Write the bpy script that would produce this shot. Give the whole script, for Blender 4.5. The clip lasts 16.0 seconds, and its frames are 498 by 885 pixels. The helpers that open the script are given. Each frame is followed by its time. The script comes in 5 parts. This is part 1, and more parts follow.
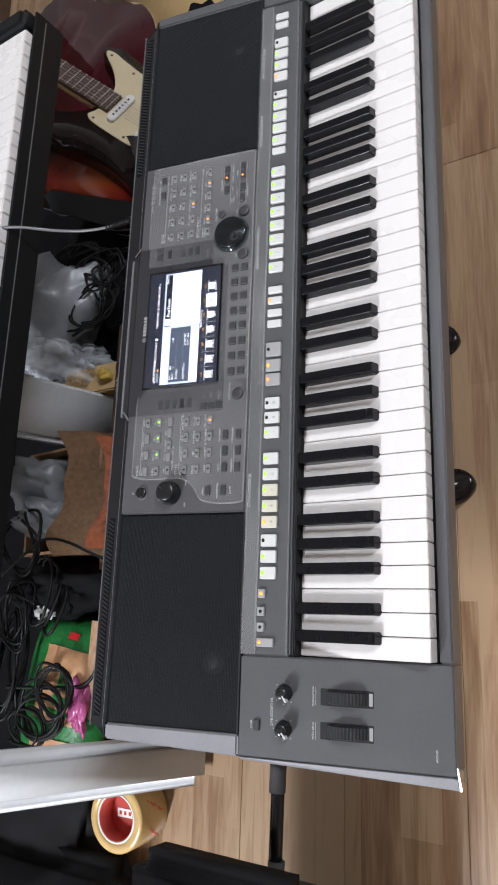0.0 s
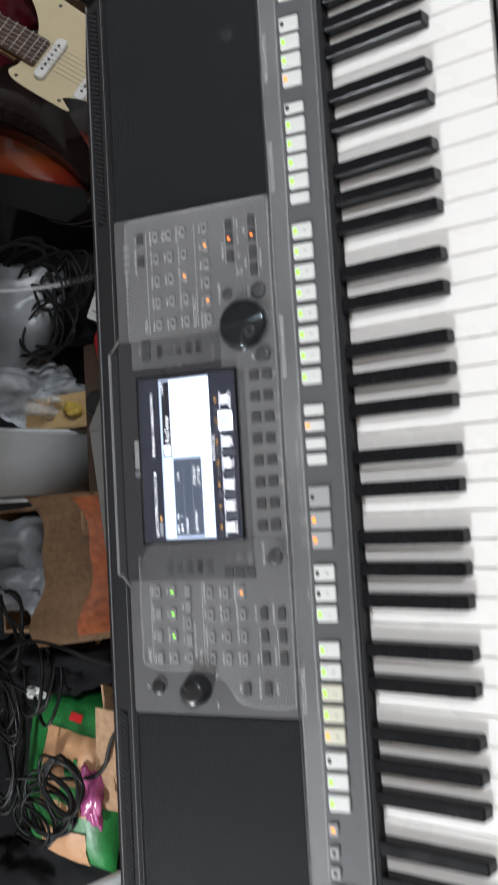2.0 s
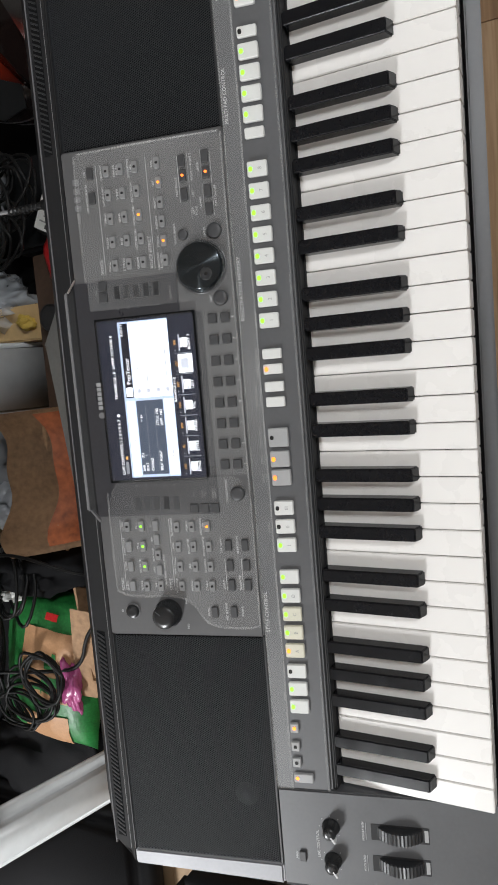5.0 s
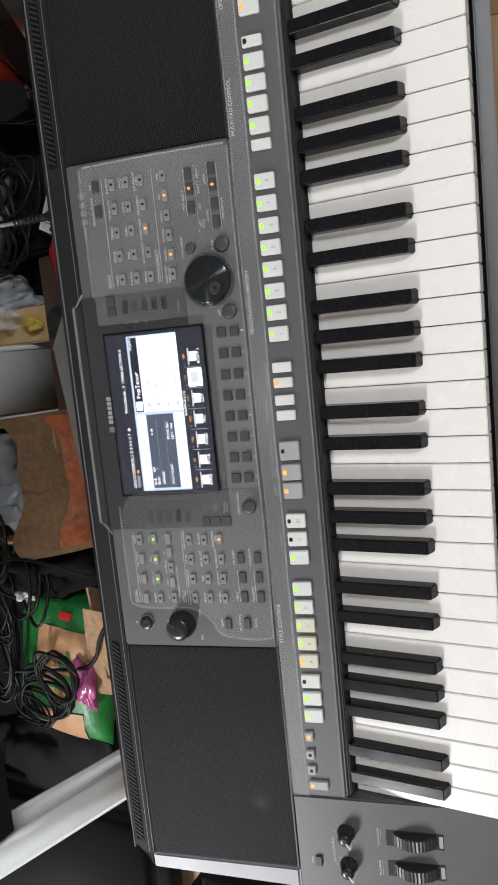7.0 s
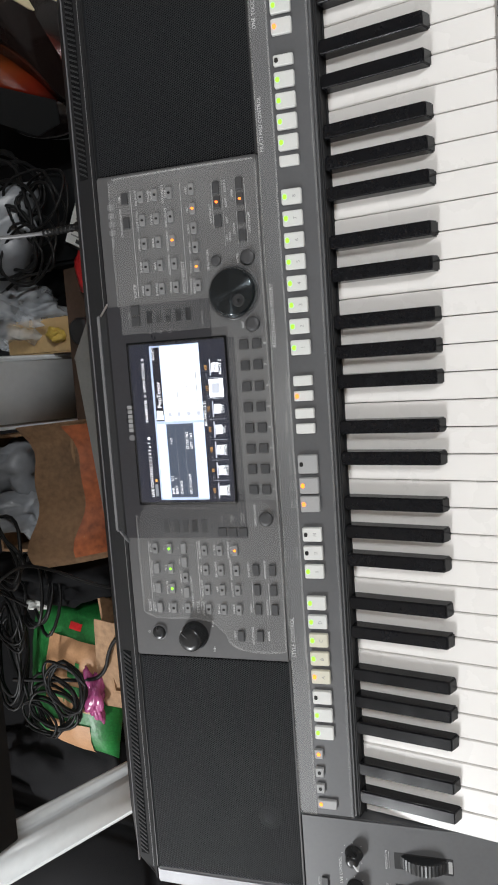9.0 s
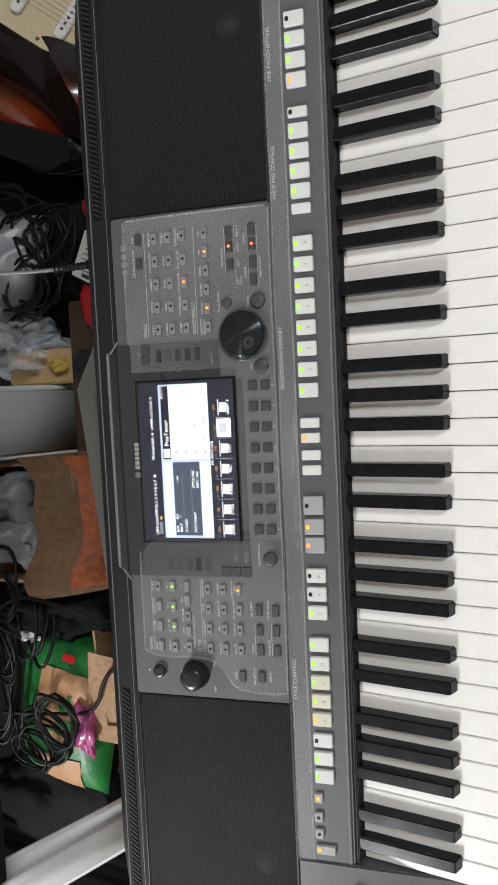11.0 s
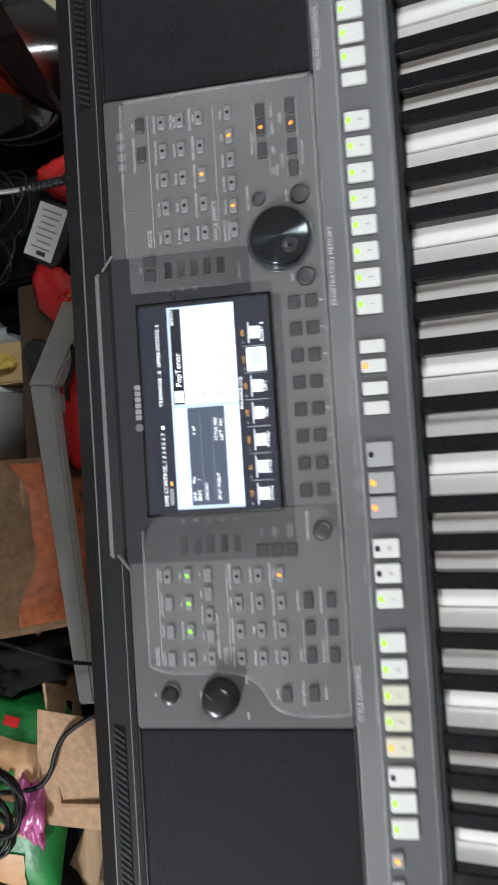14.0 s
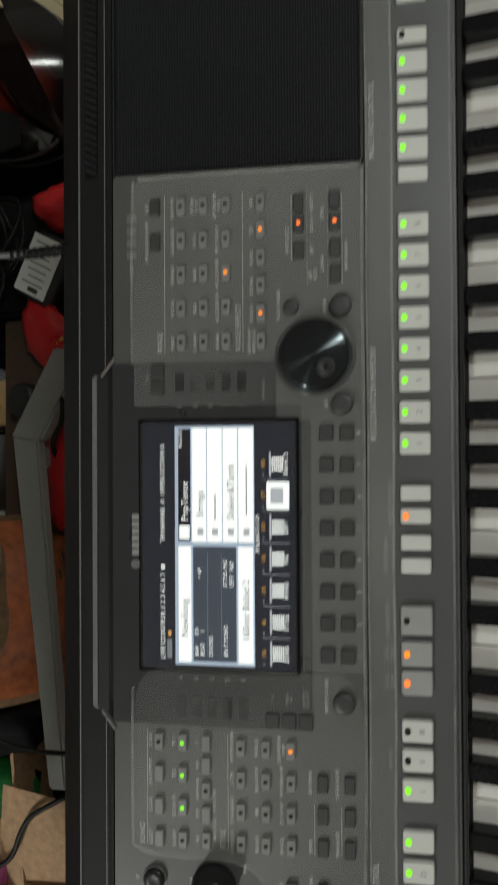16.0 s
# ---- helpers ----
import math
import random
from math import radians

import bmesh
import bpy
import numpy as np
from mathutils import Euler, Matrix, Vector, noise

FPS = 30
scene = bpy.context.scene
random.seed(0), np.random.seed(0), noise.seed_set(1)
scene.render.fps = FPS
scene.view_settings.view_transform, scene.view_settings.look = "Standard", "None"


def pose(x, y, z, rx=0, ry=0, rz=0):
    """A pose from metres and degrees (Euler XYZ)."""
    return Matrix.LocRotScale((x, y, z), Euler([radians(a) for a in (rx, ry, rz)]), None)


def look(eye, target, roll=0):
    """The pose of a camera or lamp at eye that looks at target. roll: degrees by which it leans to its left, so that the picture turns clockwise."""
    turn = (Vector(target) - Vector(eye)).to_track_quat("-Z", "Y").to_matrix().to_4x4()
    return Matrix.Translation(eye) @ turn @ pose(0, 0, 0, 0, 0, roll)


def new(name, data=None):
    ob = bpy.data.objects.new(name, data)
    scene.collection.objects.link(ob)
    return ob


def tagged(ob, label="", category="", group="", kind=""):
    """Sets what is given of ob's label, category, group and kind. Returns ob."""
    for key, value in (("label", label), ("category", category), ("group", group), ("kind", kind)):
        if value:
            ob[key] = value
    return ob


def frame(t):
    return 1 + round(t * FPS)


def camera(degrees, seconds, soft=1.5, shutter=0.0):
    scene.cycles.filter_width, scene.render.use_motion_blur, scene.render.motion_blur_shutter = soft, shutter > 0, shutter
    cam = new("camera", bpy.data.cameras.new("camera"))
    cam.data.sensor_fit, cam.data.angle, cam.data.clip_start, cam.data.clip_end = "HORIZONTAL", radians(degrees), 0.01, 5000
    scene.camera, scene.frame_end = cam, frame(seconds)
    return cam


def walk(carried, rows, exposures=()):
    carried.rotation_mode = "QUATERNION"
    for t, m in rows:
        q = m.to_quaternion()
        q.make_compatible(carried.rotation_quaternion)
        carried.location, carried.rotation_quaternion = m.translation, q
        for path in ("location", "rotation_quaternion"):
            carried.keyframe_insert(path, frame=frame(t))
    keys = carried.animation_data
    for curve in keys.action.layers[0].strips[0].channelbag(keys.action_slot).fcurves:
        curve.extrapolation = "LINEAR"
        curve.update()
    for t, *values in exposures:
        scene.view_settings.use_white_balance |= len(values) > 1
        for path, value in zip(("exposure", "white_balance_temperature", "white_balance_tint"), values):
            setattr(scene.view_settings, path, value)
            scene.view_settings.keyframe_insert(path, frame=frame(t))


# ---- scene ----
cam = camera(38.3, 16.0, 1.8, 0.4)
KEY = 0.39          # height of the white keys over the floor
# seconds, eye, target, roll
PATH = [
    (0, (0.031, -0.249, 1.088), (0.522, 0.829, -0.524), -67.9),
    (0.5, (0.06, -0.253, 1.056), (0.545, 0.856, -0.536), -71.5),
    (1, (0.178, -0.236, 1.042), (0.393, 0.88, -0.604), -82.9),
    (1.5, (0.243, -0.162, 1.008), (0.193, 0.882, -0.697), -97.0),
    (2, (0.351, -0.102, 0.986), (0.499, 0.921, -0.726), -86.3),
    (2.5, (0.48, -0.056, 0.973), (0.155, 0.729, -0.837), -105.7),
    (3, (0.474, -0.1, 0.982), (0.183, 0.802, -0.78), -107.0),
    (3.5, (0.428, -0.11, 0.992), (0.153, 0.828, -0.753), -106.0),
    (4, (0.41, -0.116, 1.001), (0.185, 0.841, -0.74), -104.1),
    (4.5, (0.429, -0.113, 1.001), (0.157, 0.835, -0.739), -108.6),
    (5, (0.416, -0.114, 1.006), (0.198, 0.823, -0.748), -106.3),
    (7.5, (0.45, -0.111, 1.002), (0.172, 0.849, -0.73), -109.9),
    (8, (0.441, -0.114, 1.002), (0.177, 0.867, -0.721), -107.7),
    (8.5, (0.438, -0.108, 1.004), (0.194, 0.865, -0.727), -105.4),
    (9, (0.44, -0.108, 1.008), (0.228, 0.88, -0.718), -104.5),
    (11.5, (0.456, -0.097, 1.019), (0.32, 0.862, -0.731), -99.1),
    (12, (0.458, -0.099, 1.01), (0.241, 0.821, -0.753), -101.0),
    (12.5, (0.452, -0.096, 1.0), (0.23, 0.801, -0.774), -102.0),
    (13, (0.32, -0.078, 1.012), (0.295, 0.807, -0.781), -97.2),
    (13.5, (0.279, -0.07, 0.984), (0.35, 0.876, -0.777), -90.1),
    (14, (0.344, 0.062, 0.917), (0.409, 0.827, -0.93), -89.1),
    (14.5, (0.383, 0.131, 0.835), (0.338, 0.832, -1.038), -95.6),
    (15, (0.367, 0.158, 0.823), (0.356, 0.857, -1.051), -90.5),
    (15.5, (0.39, 0.145, 0.827), (0.328, 0.843, -1.046), -95.0),
    (16, (0.449, 0.107, 0.854), (0.474, 0.835, -1.009), -88.5),
]
walk(cam, [(t, look(eye, target, roll)) for t, eye, target, roll in PATH],
     [(0.0, 0.18, 6200, 15), (1.5, 0.16, 6250, 13), (2.5, 0.08, 6350, 10), (3.2, -0.06, 6500, 11), (12.5, -0.07, 6500, 11), (13.3, -0.05, 6450, 11), (14.0, 0.16, 6250, 9),
      (14.5, 0.08, 6250, 9), (15.0, -0.18, 6350, 9), (15.5, -0.46, 6550, 7), (16.0, -1.0, 6900, 3)])

# ---- light ----
world = bpy.data.worlds.new("world")
scene.world = world
world.use_nodes = True
world.node_tree.nodes["Background"].inputs[0].default_value = (0.75, 0.85, 1.0, 1)
world.node_tree.nodes["Background"].inputs[1].default_value = 0.3


def area(name, eye, target, sx, sy, watts, color):
    data = bpy.data.lights.new(name, "AREA")
    data.shape, data.size, data.size_y, data.energy, data.color = "RECTANGLE", sx, sy, watts, color
    ob = new(name, data)
    ob.matrix_world = look(eye, target)
    return ob


LAMP_A, LAMP_B = (-2.15, 1.0, 2.44), (1.5, -1.2, 2.44)
area("tube_light_a", (LAMP_A[0], LAMP_A[1], 2.40), (LAMP_A[0] + 0.6, LAMP_A[1] - 0.2, 0), 0.12, 1.1, 110, (0.95, 0.985, 1.0))
area("tube_light_b", (LAMP_B[0], LAMP_B[1], 2.40), (0.6, 0.0, 0.4), 0.14, 1.1, 57, (0.95, 0.985, 1.0))


# ---- materials ----
def material(name, color, rough=0.5, metal=0.0, vary=0.15, scale=40.0, bump=0.0, bump_scale=200.0, coat=0.0, spec=0.5, per_object=0.0):
    """Base colour with stains at two sizes, and a fine relief."""
    m = bpy.data.materials.new(name)
    m.use_nodes = True
    nt = m.node_tree
    p = nt.nodes["Principled BSDF"]
    p.inputs["Roughness"].default_value, p.inputs["Metallic"].default_value = rough, metal
    p.inputs["Coat Weight"].default_value, p.inputs["Specular IOR Level"].default_value = coat, spec
    p.inputs["Coat Roughness"].default_value = 0.08
    geo = nt.nodes.new("ShaderNodeNewGeometry")
    n1, n2 = nt.nodes.new("ShaderNodeTexNoise"), nt.nodes.new("ShaderNodeTexNoise")
    n1.inputs["Scale"].default_value, n2.inputs["Scale"].default_value = scale, scale * 9
    n1.inputs["Detail"].default_value = 6
    for n in (n1, n2):
        nt.links.new(geo.outputs["Position"], n.inputs["Vector"])
    mid = nt.nodes.new("ShaderNodeMath")
    mid.operation = "ADD"
    nt.links.new(n1.outputs["Fac"], mid.inputs[0])
    nt.links.new(n2.outputs["Fac"], mid.inputs[1])
    last = mid.outputs[0]
    if per_object:
        info = nt.nodes.new("ShaderNodeObjectInfo")
        more = nt.nodes.new("ShaderNodeMath")
        more.operation = "MULTIPLY_ADD"
        more.inputs[1].default_value = per_object
        nt.links.new(info.outputs["Random"], more.inputs[0])
        nt.links.new(last, more.inputs[2])
        last = more.outputs[0]
    ramp = nt.nodes.new("ShaderNodeMapRange")
    ramp.inputs["From Min"].default_value, ramp.inputs["From Max"].default_value = 0.6, 1.4 + per_object
    ramp.inputs["To Min"].default_value, ramp.inputs["To Max"].default_value = 1 - vary, 1 + vary
    nt.links.new(last, ramp.inputs["Value"])
    mul = nt.nodes.new("ShaderNodeVectorMath")
    mul.operation = "SCALE"
    mul.inputs[0].default_value = color
    nt.links.new(ramp.outputs["Result"], mul.inputs["Scale"])
    nt.links.new(mul.outputs["Vector"], p.inputs["Base Color"])
    rr = nt.nodes.new("ShaderNodeMapRange")
    rr.inputs["To Min"].default_value, rr.inputs["To Max"].default_value = max(0.02, rough - 0.08), min(1, rough + 0.08)
    nt.links.new(n1.outputs["Fac"], rr.inputs["Value"])
    nt.links.new(rr.outputs["Result"], p.inputs["Roughness"])
    if bump:
        nb, b = nt.nodes.new("ShaderNodeTexNoise"), nt.nodes.new("ShaderNodeBump")
        nb.inputs["Scale"].default_value, nb.inputs["Detail"].default_value = bump_scale, 4
        b.inputs["Strength"].default_value, b.inputs["Distance"].default_value = bump, 0.002
        nt.links.new(geo.outputs["Position"], nb.inputs["Vector"])
        nt.links.new(nb.outputs["Fac"], b.inputs["Height"])
        nt.links.new(b.outputs["Normal"], p.inputs["Normal"])
    return m


def glow(name, color, strength, rough=0.3):
    m = bpy.data.materials.new(name)
    m.use_nodes = True
    p = m.node_tree.nodes["Principled BSDF"]
    p.inputs["Base Color"].default_value = (*[c * 0.3 for c in color], 1)
    p.inputs["Emission Color"].default_value, p.inputs["Emission Strength"].default_value = (*color, 1), strength
    p.inputs["Roughness"].default_value = rough
    return m


def film_material(name, cloud, rough, tint=(0.9, 0.9, 0.88), wrinkle=0.25, scale=60):
    """Thin clear plastic: mostly see-through, a little cloudy, with gloss."""
    m = bpy.data.materials.new(name)
    m.use_nodes = True
    nt = m.node_tree
    p, out = nt.nodes["Principled BSDF"], nt.nodes["Material Output"]
    p.inputs["Base Color"].default_value, p.inputs["Roughness"].default_value = (*tint, 1), rough
    clear, mix = nt.nodes.new("ShaderNodeBsdfTransparent"), nt.nodes.new("ShaderNodeMixShader")
    geo, n, rng, b = nt.nodes.new("ShaderNodeNewGeometry"), nt.nodes.new("ShaderNodeTexNoise"), nt.nodes.new("ShaderNodeMapRange"), nt.nodes.new("ShaderNodeBump")
    n.inputs["Scale"].default_value, n.inputs["Detail"].default_value = scale, 1.5
    rng.inputs["From Min"].default_value, rng.inputs["From Max"].default_value = 0.3, 0.75
    rng.inputs["To Min"].default_value, rng.inputs["To Max"].default_value = cloud * 0.5, cloud * 1.6
    b.inputs["Strength"].default_value, b.inputs["Distance"].default_value = wrinkle, 0.002
    nt.links.new(geo.outputs["Position"], n.inputs["Vector"])
    nt.links.new(n.outputs["Fac"], rng.inputs["Value"])
    nt.links.new(n.outputs["Fac"], b.inputs["Height"])
    nt.links.new(b.outputs["Normal"], p.inputs["Normal"])
    nt.links.new(rng.outputs["Result"], mix.inputs["Fac"])
    nt.links.new(clear.outputs[0], mix.inputs[1])
    nt.links.new(p.outputs[0], mix.inputs[2])
    nt.links.new(mix.outputs[0], out.inputs["Surface"])
    return m


def wood_material(name):
    """Printed three-strip oak boards, running along x."""
    m = bpy.data.materials.new(name)
    m.use_nodes = True
    nt = m.node_tree
    p = nt.nodes["Principled BSDF"]
    geo, info, mp, sep = nt.nodes.new("ShaderNodeNewGeometry"), nt.nodes.new("ShaderNodeObjectInfo"), nt.nodes.new("ShaderNodeMapping"), nt.nodes.new("ShaderNodeSeparateXYZ")
    add = nt.nodes.new("ShaderNodeVectorMath")
    add.operation = "MULTIPLY_ADD"
    add.inputs[1].default_value = (7, 7, 7)
    nt.links.new(info.outputs["Random"], add.inputs[0])
    nt.links.new(geo.outputs["Position"], add.inputs[2])
    nt.links.new(geo.outputs["Position"], sep.inputs[0])
    mp.inputs["Scale"].default_value = (1.6, 22, 22)
    nt.links.new(add.outputs[0], mp.inputs["Vector"])
    grain, fine, strip = nt.nodes.new("ShaderNodeTexNoise"), nt.nodes.new("ShaderNodeTexNoise"), nt.nodes.new("ShaderNodeTexWhiteNoise")
    grain.inputs["Scale"].default_value, grain.inputs["Detail"].default_value, grain.inputs["Distortion"].default_value = 2.2, 8, 1.2
    fine.inputs["Scale"].default_value, fine.inputs["Detail"].default_value = 12, 4
    for n in (grain, fine):
        nt.links.new(mp.outputs[0], n.inputs["Vector"])
    cut, cutx, comb = nt.nodes.new("ShaderNodeMath"), nt.nodes.new("ShaderNodeMath"), nt.nodes.new("ShaderNodeCombineXYZ")
    cut.operation = cutx.operation = "SNAP"
    cut.inputs[1].default_value = 0.0633
    nt.links.new(sep.outputs["Y"], cut.inputs[0])
    shift = nt.nodes.new("ShaderNodeMath")
    shift.operation = "MULTIPLY_ADD"
    shift.inputs[1].default_value = 5.3
    nt.links.new(cut.outputs[0], shift.inputs[0])
    nt.links.new(sep.outputs["X"], shift.inputs[2])
    cutx.inputs[1].default_value = 0.41
    nt.links.new(shift.outputs[0], cutx.inputs[0])
    nt.links.new(cut.outputs[0], comb.inputs["Y"])
    nt.links.new(cutx.outputs[0], comb.inputs["X"])
    nt.links.new(comb.outputs[0], strip.inputs["Vector"])
    s1, s2 = nt.nodes.new("ShaderNodeMath"), nt.nodes.new("ShaderNodeMath")
    s1.operation = s2.operation = "MULTIPLY_ADD"
    s1.inputs[1].default_value, s2.inputs[1].default_value = 0.42, 0.35
    nt.links.new(strip.outputs["Value"], s1.inputs[0])
    nt.links.new(grain.outputs["Fac"], s1.inputs[2])
    nt.links.new(fine.outputs["Fac"], s2.inputs[0])
    nt.links.new(s1.outputs[0], s2.inputs[2])
    ramp = nt.nodes.new("ShaderNodeValToRGB")
    e = ramp.color_ramp.elements
    e[0].position, e[0].color = 0.42, (0.13, 0.066, 0.031, 1)
    e[1].position, e[1].color = 1.05, (0.36, 0.24, 0.14, 1)
    mid = ramp.color_ramp.elements.new(0.72)
    mid.color = (0.235, 0.137, 0.07, 1)
    nt.links.new(s2.outputs[0], ramp.inputs["Fac"])
    nt.links.new(ramp.outputs["Color"], p.inputs["Base Color"])
    p.inputs["Roughness"].default_value = 0.38
    b = nt.nodes.new("ShaderNodeBump")
    b.inputs["Strength"].default_value, b.inputs["Distance"].default_value = 0.15, 0.001
    nt.links.new(fine.outputs["Fac"], b.inputs["Height"])
    nt.links.new(b.outputs["Normal"], p.inputs["Normal"])
    return m


def spun_metal(name, color, rough):
    """Metal turned on a lathe: its gloss stretches round the axis."""
    m = bpy.data.materials.new(name)
    m.use_nodes = True
    nt = m.node_tree
    p, tan = nt.nodes["Principled BSDF"], nt.nodes.new("ShaderNodeTangent")
    tan.direction_type, tan.axis = "RADIAL", "Z"
    p.inputs["Base Color"].default_value, p.inputs["Roughness"].default_value, p.inputs["Metallic"].default_value = (*color, 1), rough, 0.9
    p.inputs["Anisotropic"].default_value, p.inputs["Anisotropic Rotation"].default_value = 0.95, 0.25
    nt.links.new(tan.outputs[0], p.inputs["Tangent"])
    return m


GREY = material("grey_plastic", (0.093, 0.094, 0.098), 0.42, 0.15, 0.06, 30, 0.02, 1500)
PANEL = material("panel_grey", (0.086, 0.085, 0.087), 0.42, 0.15, 0.05, 30)
SILVER = material("silver_cap", (0.25, 0.25, 0.262), 0.48, 0.2, 0.06, 30, 0.03, 900)
CHROME = material("chrome", (0.7, 0.7, 0.72), 0.16, 1.0, 0.05)
BLACK = material("black_plastic", (0.017, 0.0175, 0.019), 0.42, 0, 0.15, 40, 0.06, 900)
SYNTH = material("synth_black", (0.006, 0.0068, 0.0075), 0.55, 0, 0.2, 40, spec=0.25)
KNOB = material("knob_plastic", (0.011, 0.0115, 0.0125), 0.28, 0, 0.1, 40)
RIM = material("rear_plastic", (0.010, 0.010, 0.011), 0.5, 0, 0.15, 40, 0.06, 900, spec=0.28)
MESH = material("grille_metal", (0.0205, 0.0225, 0.0255), 0.6, 0.0, 0.12, 20, spec=0.35)
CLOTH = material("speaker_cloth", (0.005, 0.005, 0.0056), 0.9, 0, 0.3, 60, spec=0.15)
IVORY = material("white_key", (0.745, 0.722, 0.695), 0.28, 0, 0.004, 20, spec=0.4, per_object=0.15)
EBONY = material("black_key", (0.006, 0.0062, 0.0075), 0.2, 0, 0.1, 60, spec=0.24)
WELL = material("key_well", (0.008, 0.008, 0.009), 0.7)
BUTTON = material("white_button", (0.62, 0.62, 0.60), 0.35, 0, 0.03, 60, per_object=0.3)
BUTTON_YELLOWED = material("yellowed_button", (0.60, 0.575, 0.47), 0.35, 0, 0.04, 60)
BUTTON_GREY = material("grey_button", (0.33, 0.33, 0.33), 0.35, 0, 0.04, 60)
SMALL = material("small_button", (0.21, 0.21, 0.212), 0.4, 0.1, 0.05, 60)
DARKBUTTON = material("dark_button", (0.04, 0.04, 0.042), 0.5, 0, 0.1, 60)
LEDOFF = material("led_off", (0.02, 0.02, 0.02), 0.25)
GREEN = glow("led_green", (0.25, 1.0, 0.03), 2.2)
AMBER = glow("led_amber", (1.0, 0.25, 0.02), 2.6)
RED = glow("led_red", (1.0, 0.19, 0.03), 3.0)
PRINT = material("white_print", (0.56, 0.56, 0.56), 0.6)
FAINT = material("grey_print", (0.28, 0.28, 0.28), 0.6)
BEZEL = material("display_bezel", (0.028, 0.028, 0.032), 0.3, 0, 0.1, 30)
BAR = material("display_bar", (0.17, 0.17, 0.175), 0.4, 0.2, 0.08, 30)
FILM = film_material("clear_film", 0.065, 0.16, wrinkle=0.2, scale=9)
FILM_EDGE = film_material("film_edge", 0.075, 0.15, wrinkle=0.6, scale=90)
WOOD = wood_material("oak_floor")
JOINT = material("floor_joint", (0.05, 0.03, 0.02), 0.8)
WALL = material("wall_paint", (0.58, 0.58, 0.57), 0.8, 0, 0.05, 3, 0.1, 200)
CEIL = material("ceiling_paint", (0.68, 0.68, 0.68), 0.85, 0, 0.04, 3)
TUBE = material("black_tube", (0.02, 0.02, 0.023), 0.25, 0.4, 0.1, 40)
RUBBER = material("grey_rubber", (0.07, 0.07, 0.072), 0.75, 0, 0.15, 60)
LEATHER = material("black_leather", (0.007, 0.007, 0.008), 0.7, 0, 0.3, 50, 0.3, 500, spec=0.2)
CARD = material("cardboard", (0.31, 0.185, 0.10), 0.75, 0, 0.35, 12, 0.3, 120)
ORANGE = material("orange_print", (0.33, 0.088, 0.028), 0.65, 0, 0.6, 9, 0.3, 90)
WHITEBAG = material("white_bag", (0.25, 0.26, 0.275), 0.35, 0, 0.10, 12, 0.5, 25)
CLEARBAG = film_material("clear_bag", 0.4, 0.12, (0.85, 0.9, 0.95), 1.0, 30)
GREENBAG = material("green_bag", (0.014, 0.15, 0.032), 0.45, 0, 0.4, 25, 0.8, 60)
TAN = material("tan_label", (0.44, 0.235, 0.115), 0.55, 0, 0.14, 30, 0.3, 40)
PINK = material("pink_plastic", (0.36, 0.075, 0.2), 0.22, 0, 0.25, 40, 0.7, 60)
REDPK = material("red_packet", (0.55, 0.022, 0.024), 0.3, 0, 0.2, 30, 0.4, 50)
YELLOW = material("yellow_print", (0.55, 0.38, 0.07), 0.5)
WHITESTAND = material("white_metal", (0.60, 0.615, 0.62), 0.33, 0, 0.06, 9)
GREYSTRAP = material("grey_strap", (0.27, 0.27, 0.26), 0.55, 0, 0.08, 20)
CABLE = material("black_cable", (0.007, 0.007, 0.0072), 0.45, 0, 0.2, 40, spec=0.25)
WHITECABLE = material("white_cable", (0.45, 0.43, 0.4), 0.5, 0, 0.1, 40)
TAPE = material("tan_tape", (0.58, 0.39, 0.15), 0.22, 0, 0.08, 60, coat=0.5)
TAPECORE = material("red_core", (0.42, 0.045, 0.03), 0.6, 0, 0.15, 40)
TAPEPRINT = material("red_print", (0.62, 0.09, 0.03), 0.4)
PAPER = material("paper_label", (0.76, 0.77, 0.74), 0.6, 0, 0.08, 60)
INK = material("black_ink", (0.05, 0.05, 0.05), 0.7)


def burst_material(name, a, b):
    """Lacquer that runs from orange in the middle over red to a black edge."""
    m = bpy.data.materials.new(name)
    m.use_nodes = True
    nt = m.node_tree
    p, co, mp, ln, ramp, nz = nt.nodes["Principled BSDF"], nt.nodes.new("ShaderNodeTexCoord"), nt.nodes.new("ShaderNodeMapping"), nt.nodes.new("ShaderNodeVectorMath"), nt.nodes.new("ShaderNodeValToRGB"), nt.nodes.new("ShaderNodeTexNoise")
    mp.inputs["Scale"].default_value = (1 / a, 1 / b, 0)
    ln.operation = "LENGTH"
    nt.links.new(co.outputs["Object"], mp.inputs["Vector"])
    nt.links.new(mp.outputs[0], ln.inputs[0])
    nt.links.new(ln.outputs["Value"], ramp.inputs["Fac"])
    e = ramp.color_ramp.elements
    e[0].position, e[0].color = 0.15, (0.26, 0.05, 0.010, 1)
    e[1].position, e[1].color = 0.95, (0.006, 0.004, 0.004, 1)
    mid = e.new(0.55)
    mid.color = (0.20, 0.016, 0.006, 1)
    nz.inputs["Scale"].default_value = 25
    rr = nt.nodes.new("ShaderNodeMapRange")
    rr.inputs["To Min"].default_value, rr.inputs["To Max"].default_value = 0.08, 0.2
    nt.links.new(nz.outputs["Fac"], rr.inputs["Value"])
    nt.links.new(rr.outputs[0], p.inputs["Roughness"])
    nt.links.new(ramp.outputs["Color"], p.inputs["Base Color"])
    return m


